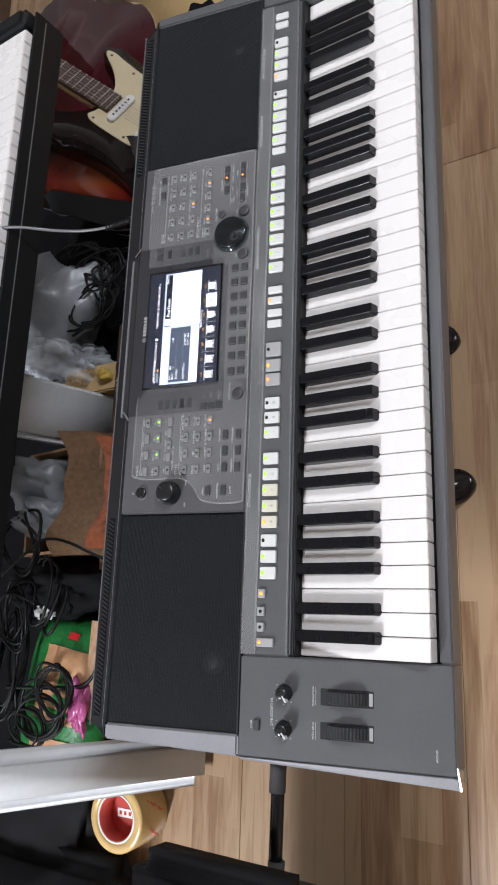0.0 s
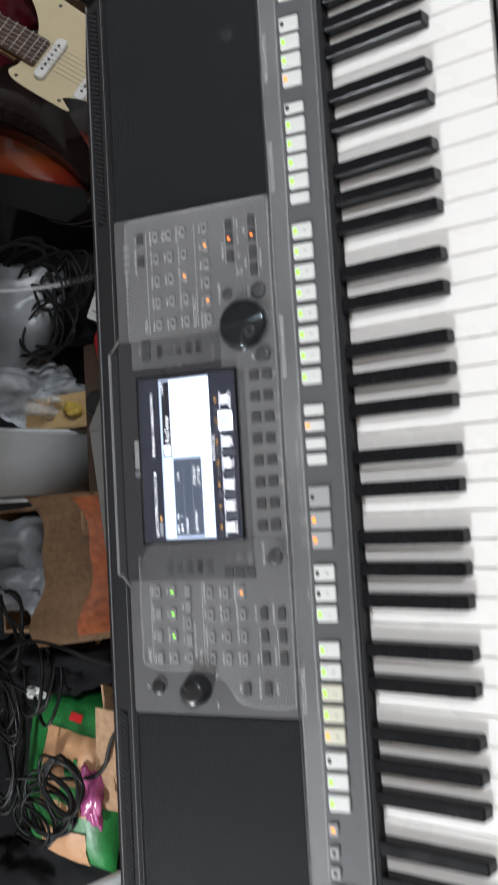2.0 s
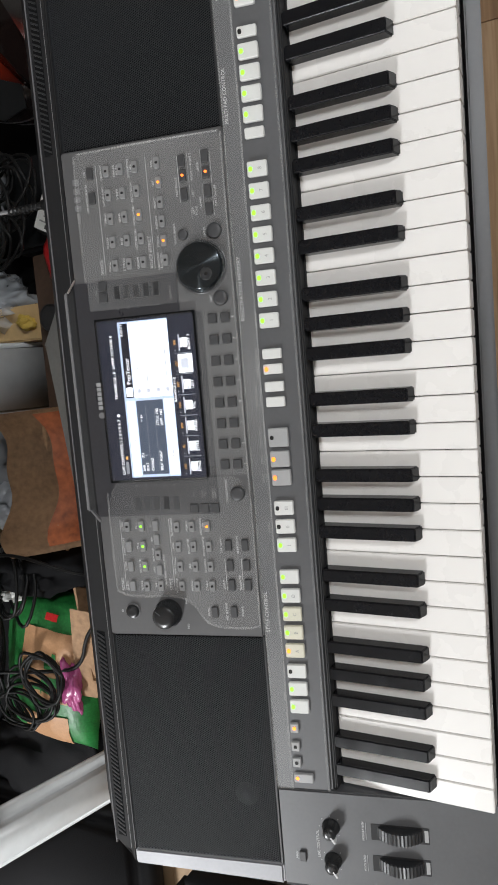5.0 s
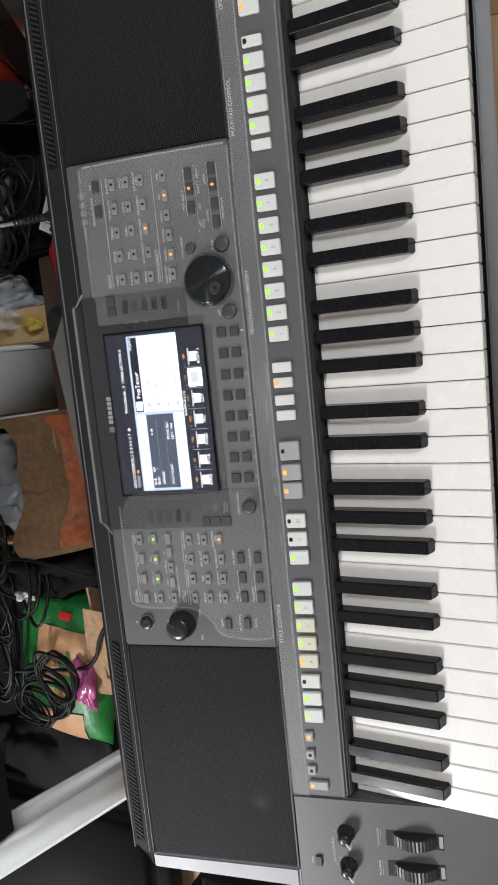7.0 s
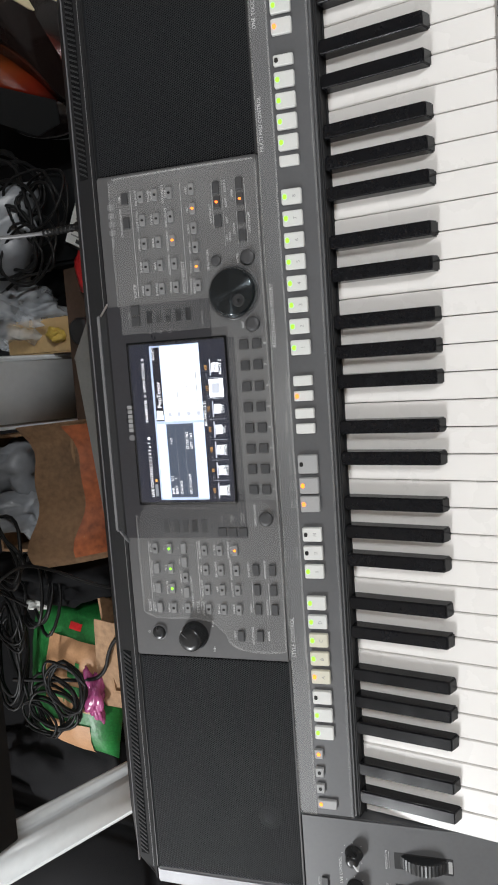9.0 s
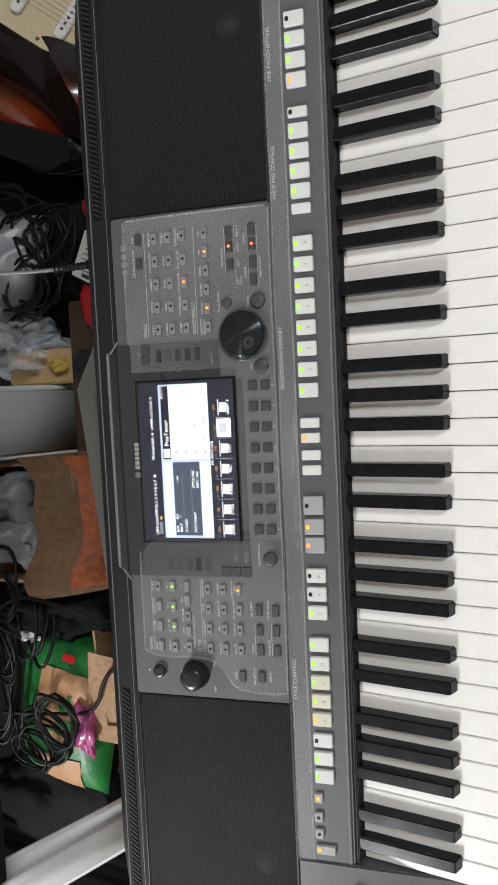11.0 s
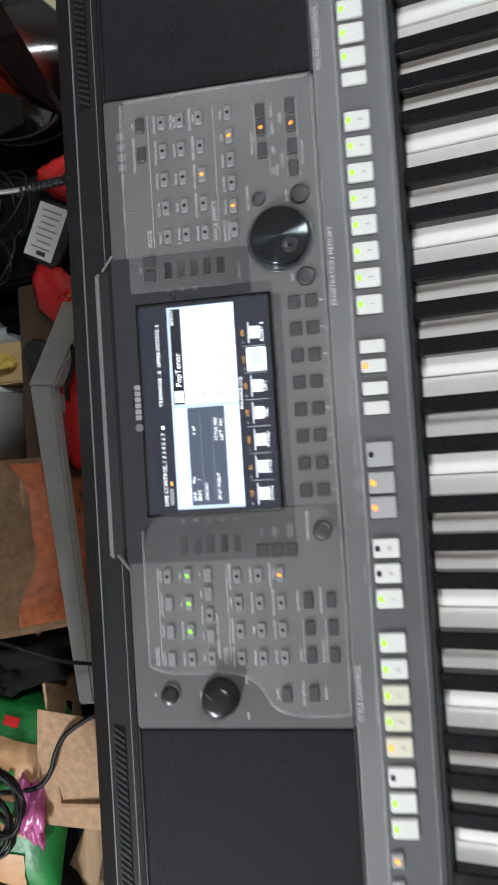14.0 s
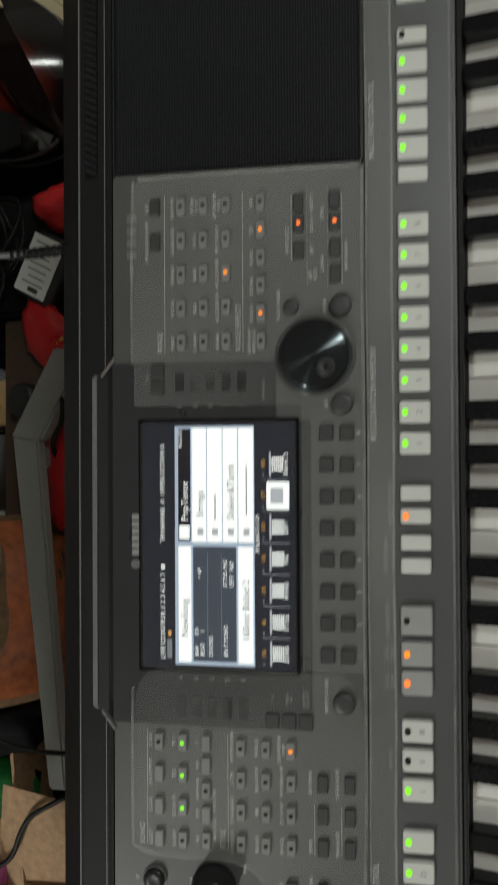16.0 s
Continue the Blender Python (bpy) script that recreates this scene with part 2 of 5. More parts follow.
SUNBURST = burst_material("sunburst_wood", 0.19, 0.072)
DARKBODY = material("dark_lacquer", (0.010, 0.006, 0.0055), 0.14, 0, 0.3, 8, spec=0.28)
CHERRY = material("cherry_lacquer", (0.045, 0.004, 0.007), 0.1, 0, 0.4, 6, spec=0.22)
CREAM = material("cream_plastic", (0.52, 0.44, 0.28), 0.35, 0, 0.06, 30)
NATURAL = material("pale_spruce", (0.55, 0.38, 0.18), 0.35, 0, 0.12, 12)
ROSEWOOD = material("rosewood", (0.055, 0.027, 0.016), 0.45, 0, 0.3, 50)
DARKWOOD = material("dark_wood", (0.07, 0.04, 0.025), 0.5, 0, 0.3, 12)

# ---- mesh helpers ----
SLOPE = math.atan(0.2253)
CS = math.cos(SLOPE)
TOP = Matrix.Translation((0, 0, KEY - 0.0165)) @ Matrix.Rotation(SLOPE, 4, "X")   # the keyboard's sloping top


def on_top(x, y, h=0.0, turn=0.0):
    return TOP @ Matrix.Translation((x, y / CS, h)) @ Matrix.Rotation(radians(turn), 4, "Z")


def mesh_of(name, bm, mat, smooth=False):
    me = bpy.data.meshes.new(name)
    bmesh.ops.recalc_face_normals(bm, faces=bm.faces)
    bm.to_mesh(me)
    bm.free()
    me.materials.append(mat)
    if smooth:
        me.polygons.foreach_set("use_smooth", [True] * len(me.polygons))
    return me


def thing(name, base, label, category, group="", kind=""):
    ob = new(name)
    ob.location = base
    ob.empty_display_size = 0.05
    bpy.context.view_layer.update()
    return tagged(ob, label, category, group, kind)


def attach(name, me, parent, m=None, label=""):
    ob = new(name, me)
    if parent is not None:
        ob.parent = parent
        root, back = parent, Matrix.Identity(4)
        while root is not None:
            back = back @ (root.matrix_basis.inverted() if root.parent is None else (root.matrix_parent_inverse @ root.matrix_basis).inverted())
            root = root.parent
        ob.matrix_parent_inverse = back
    if m is not None:
        ob.matrix_basis = m
    if label:
        ob["label"] = label
    return ob


def part(name, bm, mat, parent, label="", m=None, smooth=False):
    return attach(name, mesh_of(name, bm, mat, smooth), parent, m, label)


def bevelled(bm, r, seg=2):
    if r > 0:
        bmesh.ops.bevel(bm, geom=list(bm.edges), offset=r, segments=seg, affect="EDGES", clamp_overlap=True)
    return bm


def block(sx, sy, sz, r=0.0, seg=2, centre=(0, 0, 0)):
    bm = bmesh.new()
    bmesh.ops.create_cube(bm, size=1, matrix=Matrix.LocRotScale(centre, None, (sx, sy, sz)))
    return bevelled(bm, r, seg)


def span(x0, x1, y0, y1, z0, z1, r=0.0, seg=2):
    return block(x1 - x0, y1 - y0, z1 - z0, r, seg, ((x0 + x1) / 2, (y0 + y1) / 2, (z0 + z1) / 2))


def hexa(bottom, top, r=0.0, seg=2):
    """Eight corners: four below, four above, both counter-clockwise."""
    bm = bmesh.new()
    v = [bm.verts.new(c) for c in (*bottom, *top)]
    for f in ((3, 2, 1, 0), (4, 5, 6, 7), (0, 1, 5, 4), (1, 2, 6, 5), (2, 3, 7, 6), (3, 0, 4, 7)):
        bm.faces.new([v[i] for i in f])
    return bevelled(bm, r, seg)


def slope_z(y):
    return KEY - 0.0165 + 0.2253 * y


def wedge(x0, x1, y0, y1, zb, h=0.0, r=0.002, x0b=None, x1b=None):
    """A block whose top lies on the keyboard's slope, h over it."""
    x0b, x1b = x0 if x0b is None else x0b, x1 if x1b is None else x1b
    low = [(x0, y0, zb), (x1, y0, zb), (x1b, y1, zb), (x0b, y1, zb)]
    return hexa(low, [(x, y, slope_z(y) + h) for x, y, _ in low], r)


def rounded(sx, sy, r, z0, z1, lip=0.0, n=5):
    """A rounded rectangle, extruded, with a chamfered lip on top."""
    bm = bmesh.new()
    def ring(inset, z):
        pts = []
        hx, hy, rr = sx / 2 - inset, sy / 2 - inset, max(r - inset, 0.0002)
        for k, (cx, cy) in enumerate(((hx - rr, hy - rr), (-hx + rr, hy - rr), (-hx + rr, -hy + rr), (hx - rr, -hy + rr))):
            for i in range(n):
                a = math.pi / 2 * (k + i / (n - 1))
                pts.append(bm.verts.new((cx + rr * math.cos(a), cy + rr * math.sin(a), z)))
        return pts
    rings = [ring(0, z0), ring(0, z1 - lip)] + ([ring(lip, z1)] if lip else [])
    for a, b in zip(rings, rings[1:]):
        for i in range(len(a)):
            bm.faces.new((a[i], a[(i + 1) % len(a)], b[(i + 1) % len(a)], b[i]))
    bm.faces.new(rings[-1])
    bm.faces.new(rings[0][::-1])
    return bm


def lathe(profile, n=32):
    """A turned solid about z from (radius, height) pairs."""
    bm = bmesh.new()
    rings = [[bm.verts.new((max(r, 1e-5) * math.cos(2 * math.pi * i / n), max(r, 1e-5) * math.sin(2 * math.pi * i / n), z)) for i in range(n)] for r, z in profile]
    for a, b in zip(rings, rings[1:]):
        for i in range(n):
            bm.faces.new((a[i], a[(i + 1) % n], b[(i + 1) % n], b[i]))
    bm.faces.new(rings[-1])
    bm.faces.new(rings[0][::-1])
    return bm


def ring_solid(profile, n=56):
    """A turned ring: the (radius, height) pairs close on themselves."""
    bm = bmesh.new()
    rings = [[bm.verts.new((r * math.cos(2 * math.pi * i / n), r * math.sin(2 * math.pi * i / n), z)) for i in range(n)] for r, z in profile]
    for k in range(len(rings)):
        a, b = rings[k], rings[(k + 1) % len(rings)]
        for i in range(n):
            bm.faces.new((a[i], a[(i + 1) % n], b[(i + 1) % n], b[i]))
    return bm


def sweep(points, r, n=8, rounds=3):
    """A round tube through the points, smoothed by Chaikin's cutting."""
    pts = [Vector(p) for p in points]
    for _ in range(rounds):
        pts = [pts[0]] + [q for a, b in zip(pts, pts[1:]) for q in (a.lerp(b, 0.25), a.lerp(b, 0.75))] + [pts[-1]]
    bm, rings = bmesh.new(), []
    side = None
    for i, p in enumerate(pts):
        way = (pts[min(i + 1, len(pts) - 1)] - pts[max(i - 1, 0)]).normalized()
        side = way.orthogonal() if side is None else (side - way * side.dot(way))
        side.normalize()
        up = way.cross(side)
        rings.append([bm.verts.new(p + r * (math.cos(2 * math.pi * k / n) * side + math.sin(2 * math.pi * k / n) * up)) for k in range(n)])
    for a, b in zip(rings, rings[1:]):
        for k in range(n):
            bm.faces.new((a[k], a[(k + 1) % n], b[(k + 1) % n], b[k]))
    bm.faces.new(rings[-1])
    bm.faces.new(rings[0][::-1])
    return bm


def plate(outline, z0, z1, r=0.0):
    """A flat solid of the given outline."""
    bm = bmesh.new()
    low, high = [bm.verts.new((x, y, z0)) for x, y in outline], [bm.verts.new((x, y, z1)) for x, y in outline]
    for i in range(len(low)):
        j = (i + 1) % len(low)
        bm.faces.new((low[i], low[j], high[j], high[i]))
    edge = bm.faces.new(high)
    bm.faces.new(low[::-1])
    if r:
        bmesh.ops.bevel(bm, geom=list(edge.edges), offset=r, segments=3, affect="EDGES", clamp_overlap=True)
    return bm


def crumple(sx, sy, sz, seed, rough=0.35, sub=4):
    """A crumpled, soft lump that stands on z = 0."""
    bm = bmesh.new()
    bmesh.ops.create_icosphere(bm, subdivisions=sub, radius=1)
    for v in bm.verts:
        p = v.co * 1.6 + Vector((seed * 3.1, seed * 1.7, seed))
        k = 1 + rough * noise.noise(p) + rough * 0.6 * abs(noise.noise(p * 3)) - rough * 0.45 * abs(noise.noise(p * 5.5)) + rough * 0.2 * noise.noise(p * 11)
        v.co = Vector((v.co.x * sx / 2 * k, v.co.y * sy / 2 * k, max(v.co.z, -0.55) * sz / 1.55 * k + sz * 0.36))
    low = min(v.co.z for v in bm.verts)
    for v in bm.verts:
        v.co.z -= low
    return bm


def letters(text, size, mat, parent, m, align="CENTER", name="lettering"):
    data = bpy.data.curves.new(name, "FONT")
    data.body, data.size, data.align_x, data.align_y, data.resolution_u = text, size, align, "CENTER", 2
    ob = bpy.data.objects.new(name, data)
    scene.collection.objects.link(ob)
    me = bpy.data.meshes.new_from_object(ob.evaluated_get(bpy.context.evaluated_depsgraph_get()))
    bpy.data.objects.remove(ob)
    me.materials.clear()
    me.materials.append(mat)
    return attach(name, me, parent, m)


# ---- room ----
floor = tagged(new("floor", mesh_of("floor", span(-3.2, 3.2, -2.6, 2.2, -0.06, -0.006), JOINT)), "brown oak laminate floor boards with fine joints", "floor", kind="structure")
for nm, box_ in (("wall_north", (-3.3, 3.3, 2.2, 2.3)), ("wall_south", (-3.3, 3.3, -2.7, -2.6)), ("wall_west", (-3.3, -3.2, -2.6, 2.2)), ("wall_east", (3.2, 3.3, -2.6, 2.2))):
    tagged(new(nm, mesh_of(nm, span(*box_, -0.06, 2.6), WALL)), "plain off-white painted room wall", "wall", kind="structure")
tagged(new("ceiling", mesh_of("ceiling", span(-3.3, 3.3, -2.7, 2.3, 2.6, 2.7), CEIL)), "plain white painted ceiling", "ceiling", kind="structure")
for lx, ly, lz in (LAMP_A, LAMP_B):
    lamp = thing("ceiling_light", (lx, ly, 2.6), "long white tube light fixed under the ceiling", "lamp", "ceiling lights")
    part("housing", span(lx - 0.05, lx + 0.05, ly - 0.6, ly + 0.6, 2.45, 2.6, 0.01), WHITESTAND, lamp)

# ---- the large keyboard ----
BASE = KEY - 0.086
kb = thing("arranger_keyboard", (0.387, 0.2, BASE), "large grey and black electronic keyboard, switched on, with lit buttons", "keyboard")
# case


def undercut(x0, x1, y0, y1, x1b, r):
    """A wedge whose front leans back towards its foot."""
    low = [(x0, y0 + 0.013, BASE), (x1, y0 + 0.013, BASE), (x1b, y1, BASE), (x0, y1, BASE)]
    return hexa(low, [(x0, y0, slope_z(y0)), (x1, y0, slope_z(y0)), (x1b, y1, slope_z(y1)), (x0, y1, slope_z(y1))], r)


part("left_cheek", undercut(-0.1030, -0.0012, -0.0165, 0.2, -0.0012, 0.0015), GREY, kb)
part("right_cheek", undercut(0.8472, 0.889, -0.0165, 0.2, 0.884, 0.003), GREY, kb)
part("front_rail", undercut(-0.0012, 0.8472, -0.0165, -0.0035, 0.8472, 0.002), GREY, kb)
part("button_strip", wedge(-0.0012, 0.8472, 0.1468, 0.2, BASE, 0, 0.002), GREY, kb)
part("key_bed", span(-0.0012, 0.8472, -0.0035, 0.1468, BASE, KEY - 0.026), WELL, kb)
part("fallboard", span(-0.0012, 0.8472, 0.1432, 0.1467, KEY - 0.026, slope_z(0.1467) - 0.004, 0.001), WELL, kb)
part("centre_panel", wedge(0.1542, 0.6282, 0.2003, 0.3572, BASE, 0.0016, 0.0016), PANEL, kb)
part("speaker_box", wedge(-0.0816, 0.154, 0.2003, 0.3572, BASE, -0.004, 0), CLOTH, kb)
part("speaker_box", wedge(0.6284, 0.865, 0.2003, 0.3572, BASE, -0.004, 0), CLOTH, kb)
part("end_cap", wedge(-0.1032, -0.0818, 0.2003, 0.3572, BASE, 0.001, 0.002, -0.0985), SILVER, kb, "silver grey end cap")
part("end_cap", wedge(0.8652, 0.884, 0.2003, 0.3572, BASE, 0.001, 0.002, None, 0.88), GREY, kb)
part("edge_trim", hexa([(-0.1165, -0.0035, BASE), (-0.1032, -0.0035, BASE), (-0.1032, 0.2, BASE), (-0.1085, 0.2, BASE)],
                       [(-0.1150, -0.0165, slope_z(-0.0165) - 0.007), (-0.1032, -0.0165, slope_z(-0.0165) + 0.0006), (-0.1032, 0.2, slope_z(0.2) + 0.0006), (-0.1070, 0.2, slope_z(0.2) - 0.007)], 0.0008), SILVER, kb, "bright silver bevelled side trim")
part("corner_trim", hexa([(-0.1150, -0.0182, KEY - 0.034), (-0.098, -0.0180, KEY - 0.034), (-0.098, -0.0167, KEY - 0.034), (-0.1150, -0.0167, KEY - 0.034)],
                         [(-0.1146, -0.0188, slope_z(-0.0165) - 0.006), (-0.094, -0.0180, slope_z(-0.0165) + 0.0004), (-0.094, -0.0167, slope_z(-0.0165) + 0.0006), (-0.1146, -0.0167, slope_z(-0.0165) - 0.006)]), CHROME, kb)


def rear_profile():
    return [(0.3574, -0.050), (0.3574, 0.0636), (0.3625, 0.0622), (0.3660, 0.0578), (0.3885, 0.0562), (0.4345, 0.010), (0.4345, -0.050)]


bm = bmesh.new()
ends = []
for sgn, xs in ((0, (-0.0985, -0.0985, -0.096, -0.0945, -0.084, -0.062, -0.062)), (1, (0.880, 0.880, 0.878, 0.876, 0.866, 0.846, 0.846))):
    ends.append([bm.verts.new((x, y, KEY + z)) for x, (y, z) in zip(xs, rear_profile())])
for i in range(7):
    j = (i + 1) % 7
    bm.faces.new((ends[0][i], ends[0][j], ends[1][j], ends[1][i]))
bm.faces.new(ends[0])
bm.faces.new(ends[1][::-1])
bmesh.ops.bevel(bm, geom=list(bm.edges), offset=0.0012, segments=2, affect="EDGES")
part("rear_shell", bm, RIM, kb)
# Thin pale strips paint the highlight along the rear shell's edges
for y, z in ((0.3668, 0.0582), (0.3880, 0.0568)):
    part("rear_edge_glint", span(-0.088, 0.870, y - 0.0005, y + 0.0005, KEY + z - 0.002, KEY + z + 0.0003), BAR, kb)
# slanting vents along the rear
for x0, x1 in ((-0.075, 0.150), (0.634, 0.858)):
    bm = bmesh.new()
    n = 46
    for i in range(n):
        x = x0 + (x1 - x0) * (i + 0.5) / n
        c = [(x - 0.0032, 0.3735), (x - 0.0014, 0.3735), (x + 0.0032, 0.3825), (x + 0.0014, 0.3825)]
        z = KEY + 0.0574
        low, high = [bm.verts.new((a, b, z - 0.002)) for a, b in c], [bm.verts.new((a, b, z + 0.0008)) for a, b in c]
        bm.faces.new(high)
        for k in range(4):
            bm.faces.new((low[k], low[(k + 1) % 4], high[(k + 1) % 4], high[k]))
    tagged(part("vent_ribs", bm, BLACK, kb), kind="stuff")
    part("vent_slot", span(x0 - 0.002, x1 + 0.002, 0.3728, 0.3832, KEY + 0.0545, KEY + 0.05735), CLOTH, kb)


def grille(x0, x1, y0, y1):
    """Perforated metal: a honeycomb of rings with walls."""
    pitch, verts, faces = 0.0021, [], []
    rows = int((y1 - y0) / CS / (pitch * 0.866))
    cols = int((x1 - x0) / pitch)
    ca = [(math.cos(radians(60 * k + 30)), math.sin(radians(60 * k + 30))) for k in range(6)]
    for j in range(rows):
        for i in range(cols):
            cx, cy = x0 + pitch * (i + 0.5 + 0.5 * (j % 2)), y0 / CS + pitch * 0.866 * (j + 0.6)
            if cx > x1 - pitch * 0.4:
                continue
            b = len(verts)
            for k, rr, z in ((0, 0.5774, 0), (1, 0.455, 0), (2, 0.455, -0.0012)):
                verts += [(cx + pitch * rr * c, cy + pitch * rr * s, z) for c, s in ca]
            for k in range(6):
                m = (k + 1) % 6
                faces += [(b + k, b + m, b + 6 + m, b + 6 + k), (b + 6 + k, b + 6 + m, b + 12 + m, b + 12 + k)]
    me = bpy.data.meshes.new("speaker_grille")
    me.from_pydata(verts, [], faces)
    me.materials.append(MESH)
    return tagged(attach("speaker_grille", me, kb, TOP @ Matrix.Translation((0, 0, -0.0008)), "black perforated metal speaker grille"), kind="stuff")


grille(-0.0806, 0.1532, 0.2025, 0.3560)
grille(0.6292, 0.8640, 0.2025, 0.3560)
for x in (-0.012, 0.79):
    part("tweeter", lathe([(0.012, 0), (0.012, 0.001), (0.006, 0.002), (0.0055, 0.0026)], 20), MESH, kb, "", on_top(x, 0.232, -0.0038), True)
for x0, x1 in ((-0.0816, 0.154), (0.6284, 0.865)):
    for y0, y1 in ((0.2004, 0.2022), (0.3562, 0.3572)):
        part("grille_frame", wedge(x0, x1, y0, y1, slope_z(0.2) - 0.02, 0.0004, 0.0003), BLACK, kb)

# keys
P = 0.0235


def white_key():
    bm = hexa([(0.0004, 0, -0.022), (P - 0.0004, 0, -0.022), (P - 0.0004, 0.1455, -0.022), (0.0004, 0.1455, -0.022)],
              [(0.0004, -0.0012, 0), (P - 0.0004, -0.0012, 0), (P - 0.0004, 0.1455, 0), (0.0004, 0.1455, 0)])
    return bevelled(bm, 0.0008, 2)


def black_key():
    bm = hexa([(-0.0071, 0.0462, -0.012), (0.0071, 0.0462, -0.012), (0.0071, 0.1425, -0.012), (-0.0071, 0.1425, -0.012)],
              [(-0.0060, 0.0525, 0.0118), (0.0060, 0.0525, 0.0118), (0.0060, 0.1425, 0.0128), (-0.0060, 0.1425, 0.0128)])
    return bevelled(bm, 0.0012, 3)


wk, bk = mesh_of("white_key", white_key(), IVORY), mesh_of("black_key", black_key(), EBONY)
for i in range(36):
    attach("white_key", wk, kb, Matrix.Translation((P * i, 0, KEY)))
OFFSETS = {1: -0.0024, 2: 0.0026, 4: -0.0030, 5: 0.0, 6: 0.0031}
for i in range(1, 36):
    if i % 7 in OFFSETS:
        attach("black_key", bk, kb, Matrix.Translation((P * i + OFFSETS[i % 7], 0, KEY)))
part("felt_strip", span(-0.001, 0.847, 0.1414, 0.1430, KEY - 0.02, KEY + 0.0015), WELL, kb)

# buttons: shared meshes
wide_b = mesh_of("button", rounded(0.0134, 0.0182, 0.0016, 0, 0.0036, 0.0008), BUTTON)
wide_y = mesh_of("button", rounded(0.0134, 0.0182, 0.0016, 0, 0.0036, 0.0008), BUTTON_YELLOWED)
wide_g = mesh_of("button", rounded(0.0150, 0.0182, 0.0016, 0, 0.0036, 0.0008), BUTTON_GREY)
thin_b = mesh_of("button", rounded(0.0092, 0.0178, 0.0014, 0, 0.0034, 0.0008), BUTTON)
big_g = mesh_of("button", rounded(0.0175, 0.0186, 0.0016, 0, 0.0036, 0.0008), BUTTON_GREY)
mini_g = mesh_of("button", rounded(0.0095, 0.0082, 0.0012, 0, 0.0034, 0.0008), BUTTON_GREY)
fade_g = mesh_of("button", rounded(0.0092, 0.0190, 0.0012, 0, 0.0034, 0.0008), BUTTON_GREY)
small_b = mesh_of("button", rounded(0.0105, 0.0058, 0.0012, 0, 0.0028, 0.0006), SMALL)
dark_b = mesh_of("button", rounded(0.0108, 0.0064, 0.0008, 0, 0.0026, 0.0006), DARKBUTTON)
num_b = mesh_of("button", rounded(0.0090, 0.0085, 0.0007, 0, 0.0026, 0.0006), DARKBUTTON)
round_b = mesh_of("button", lathe([(0.0068, 0), (0.0068, 0.0026), (0.0060, 0.0034), (0.003, 0.0036)], 24), DARKBUTTON, True)
round_s = mesh_of("button", lathe([(0.0048, 0), (0.0048, 0.0024), (0.0042, 0.0030), (0.002, 0.0032)], 20), DARKBUTTON, True)
LENS = {}


def lens(kind, mat):
    if (kind, mat.name) not in LENS:
        sx, sy = {"wide": (0.0042, 0.0034), "small": (0.0022, 0.0026), "mini": (0.0034, 0.0034)}[kind]
        LENS[kind, mat.name] = mesh_of("led", rounded(sx, sy, min(sx, sy) * 0.45, 0, 0.0006), mat)
    return LENS[kind, mat.name]


def button(me, x, y, led=None, kind="small", dy=0.0, h=0.0016, top=0.0028):
    ob = attach("button", me, kb, on_top(x, y, h))
    if led is not None:
        attach("led", lens(kind, led), ob, on_top(x, y + dy, h + top - 0.0002), "" if led is LEDOFF else "lit lamp")
    return ob


def word(text, x, y, size=0.0031, mat=None, h=0.0020, align="CENTER"):
    return letters(text, size * 1.12, mat or PRINT, kb, on_top(x, y, h), align)


def rule(x0, x1, y, h=0.0017, wide=0.0003):
    part("printed_line", rounded(x1 - x0, wide, wide * 0.4, 0, 0.0002), PRINT, kb, "", on_top((x0 + x1) / 2, y, h))


# the long row of white buttons
G, A_, R_, O_ = GREEN, AMBER, RED, LEDOFF
ROW = [(0.8249, "t", None), (0.8108, "t", None), (0.7823, "w", O_), (0.7650, "w", G), (0.7470, "w", G), (0.7296, "w", R_),
       (0.7018, "t", O_), (0.6856, "w", G), (0.6680, "w", G), (0.6504, "w", G), (0.6328, "w", G), (0.6171, "t", None),
       (0.5863, "w", G), (0.5675, "w", G), (0.5485, "w", G), (0.5295, "w", G), (0.5106, "w", G), (0.4914, "w", G), (0.4723, "w", G), (0.4533, "w", G),
       (0.4233, "t", None), (0.4094, "t", R_), (0.3934, "t", None), (0.3794, "t", None), (0.3465, "b", O_), (0.3264, "g", A_), (0.3090, "g", R_),
       (0.2803, "w", O_), (0.2627, "w", O_), (0.2449, "w", G), (0.2143, "w", G), (0.1960, "w", G), (0.1779, "y", G), (0.1598, "y", G), (0.1418, "y", A_),
       (0.1213, "w", O_), (0.1036, "w", G), (0.0858, "w", G)]
for x, kind, led in ROW:
    button({"w": wide_b, "t": thin_b, "b": big_g, "g": wide_g, "y": wide_y}[kind], x, 0.1716, led, "wide", 0.0058, -0.0002, 0.0036)
for x, me, led, y in ((0.0637, mini_g, A_, 0.1782), (0.0448, mini_g, O_, 0.1785), (0.0283, mini_g, O_, 0.1785), (0.0125, fade_g, A_, 0.1730)):
    button(me, x, y, led, "mini", 0.0058 if me is fade_g else 0.0, -0.0002, 0.0034)
for i, ch in enumerate("87654321"):
    word(ch, 0.5863 - 0.019 * i, 0.1690, 0.0042, FAINT, 0.0036)
for x, ch in ((0.2803, "III"), (0.2627, "II"), (0.2449, "I"), (0.1960, "D"), (0.1779, "C"), (0.1598, "B"), (0.1418, "A")):
    word(ch, x, 0.1690, 0.0042, FAINT, 0.0036)
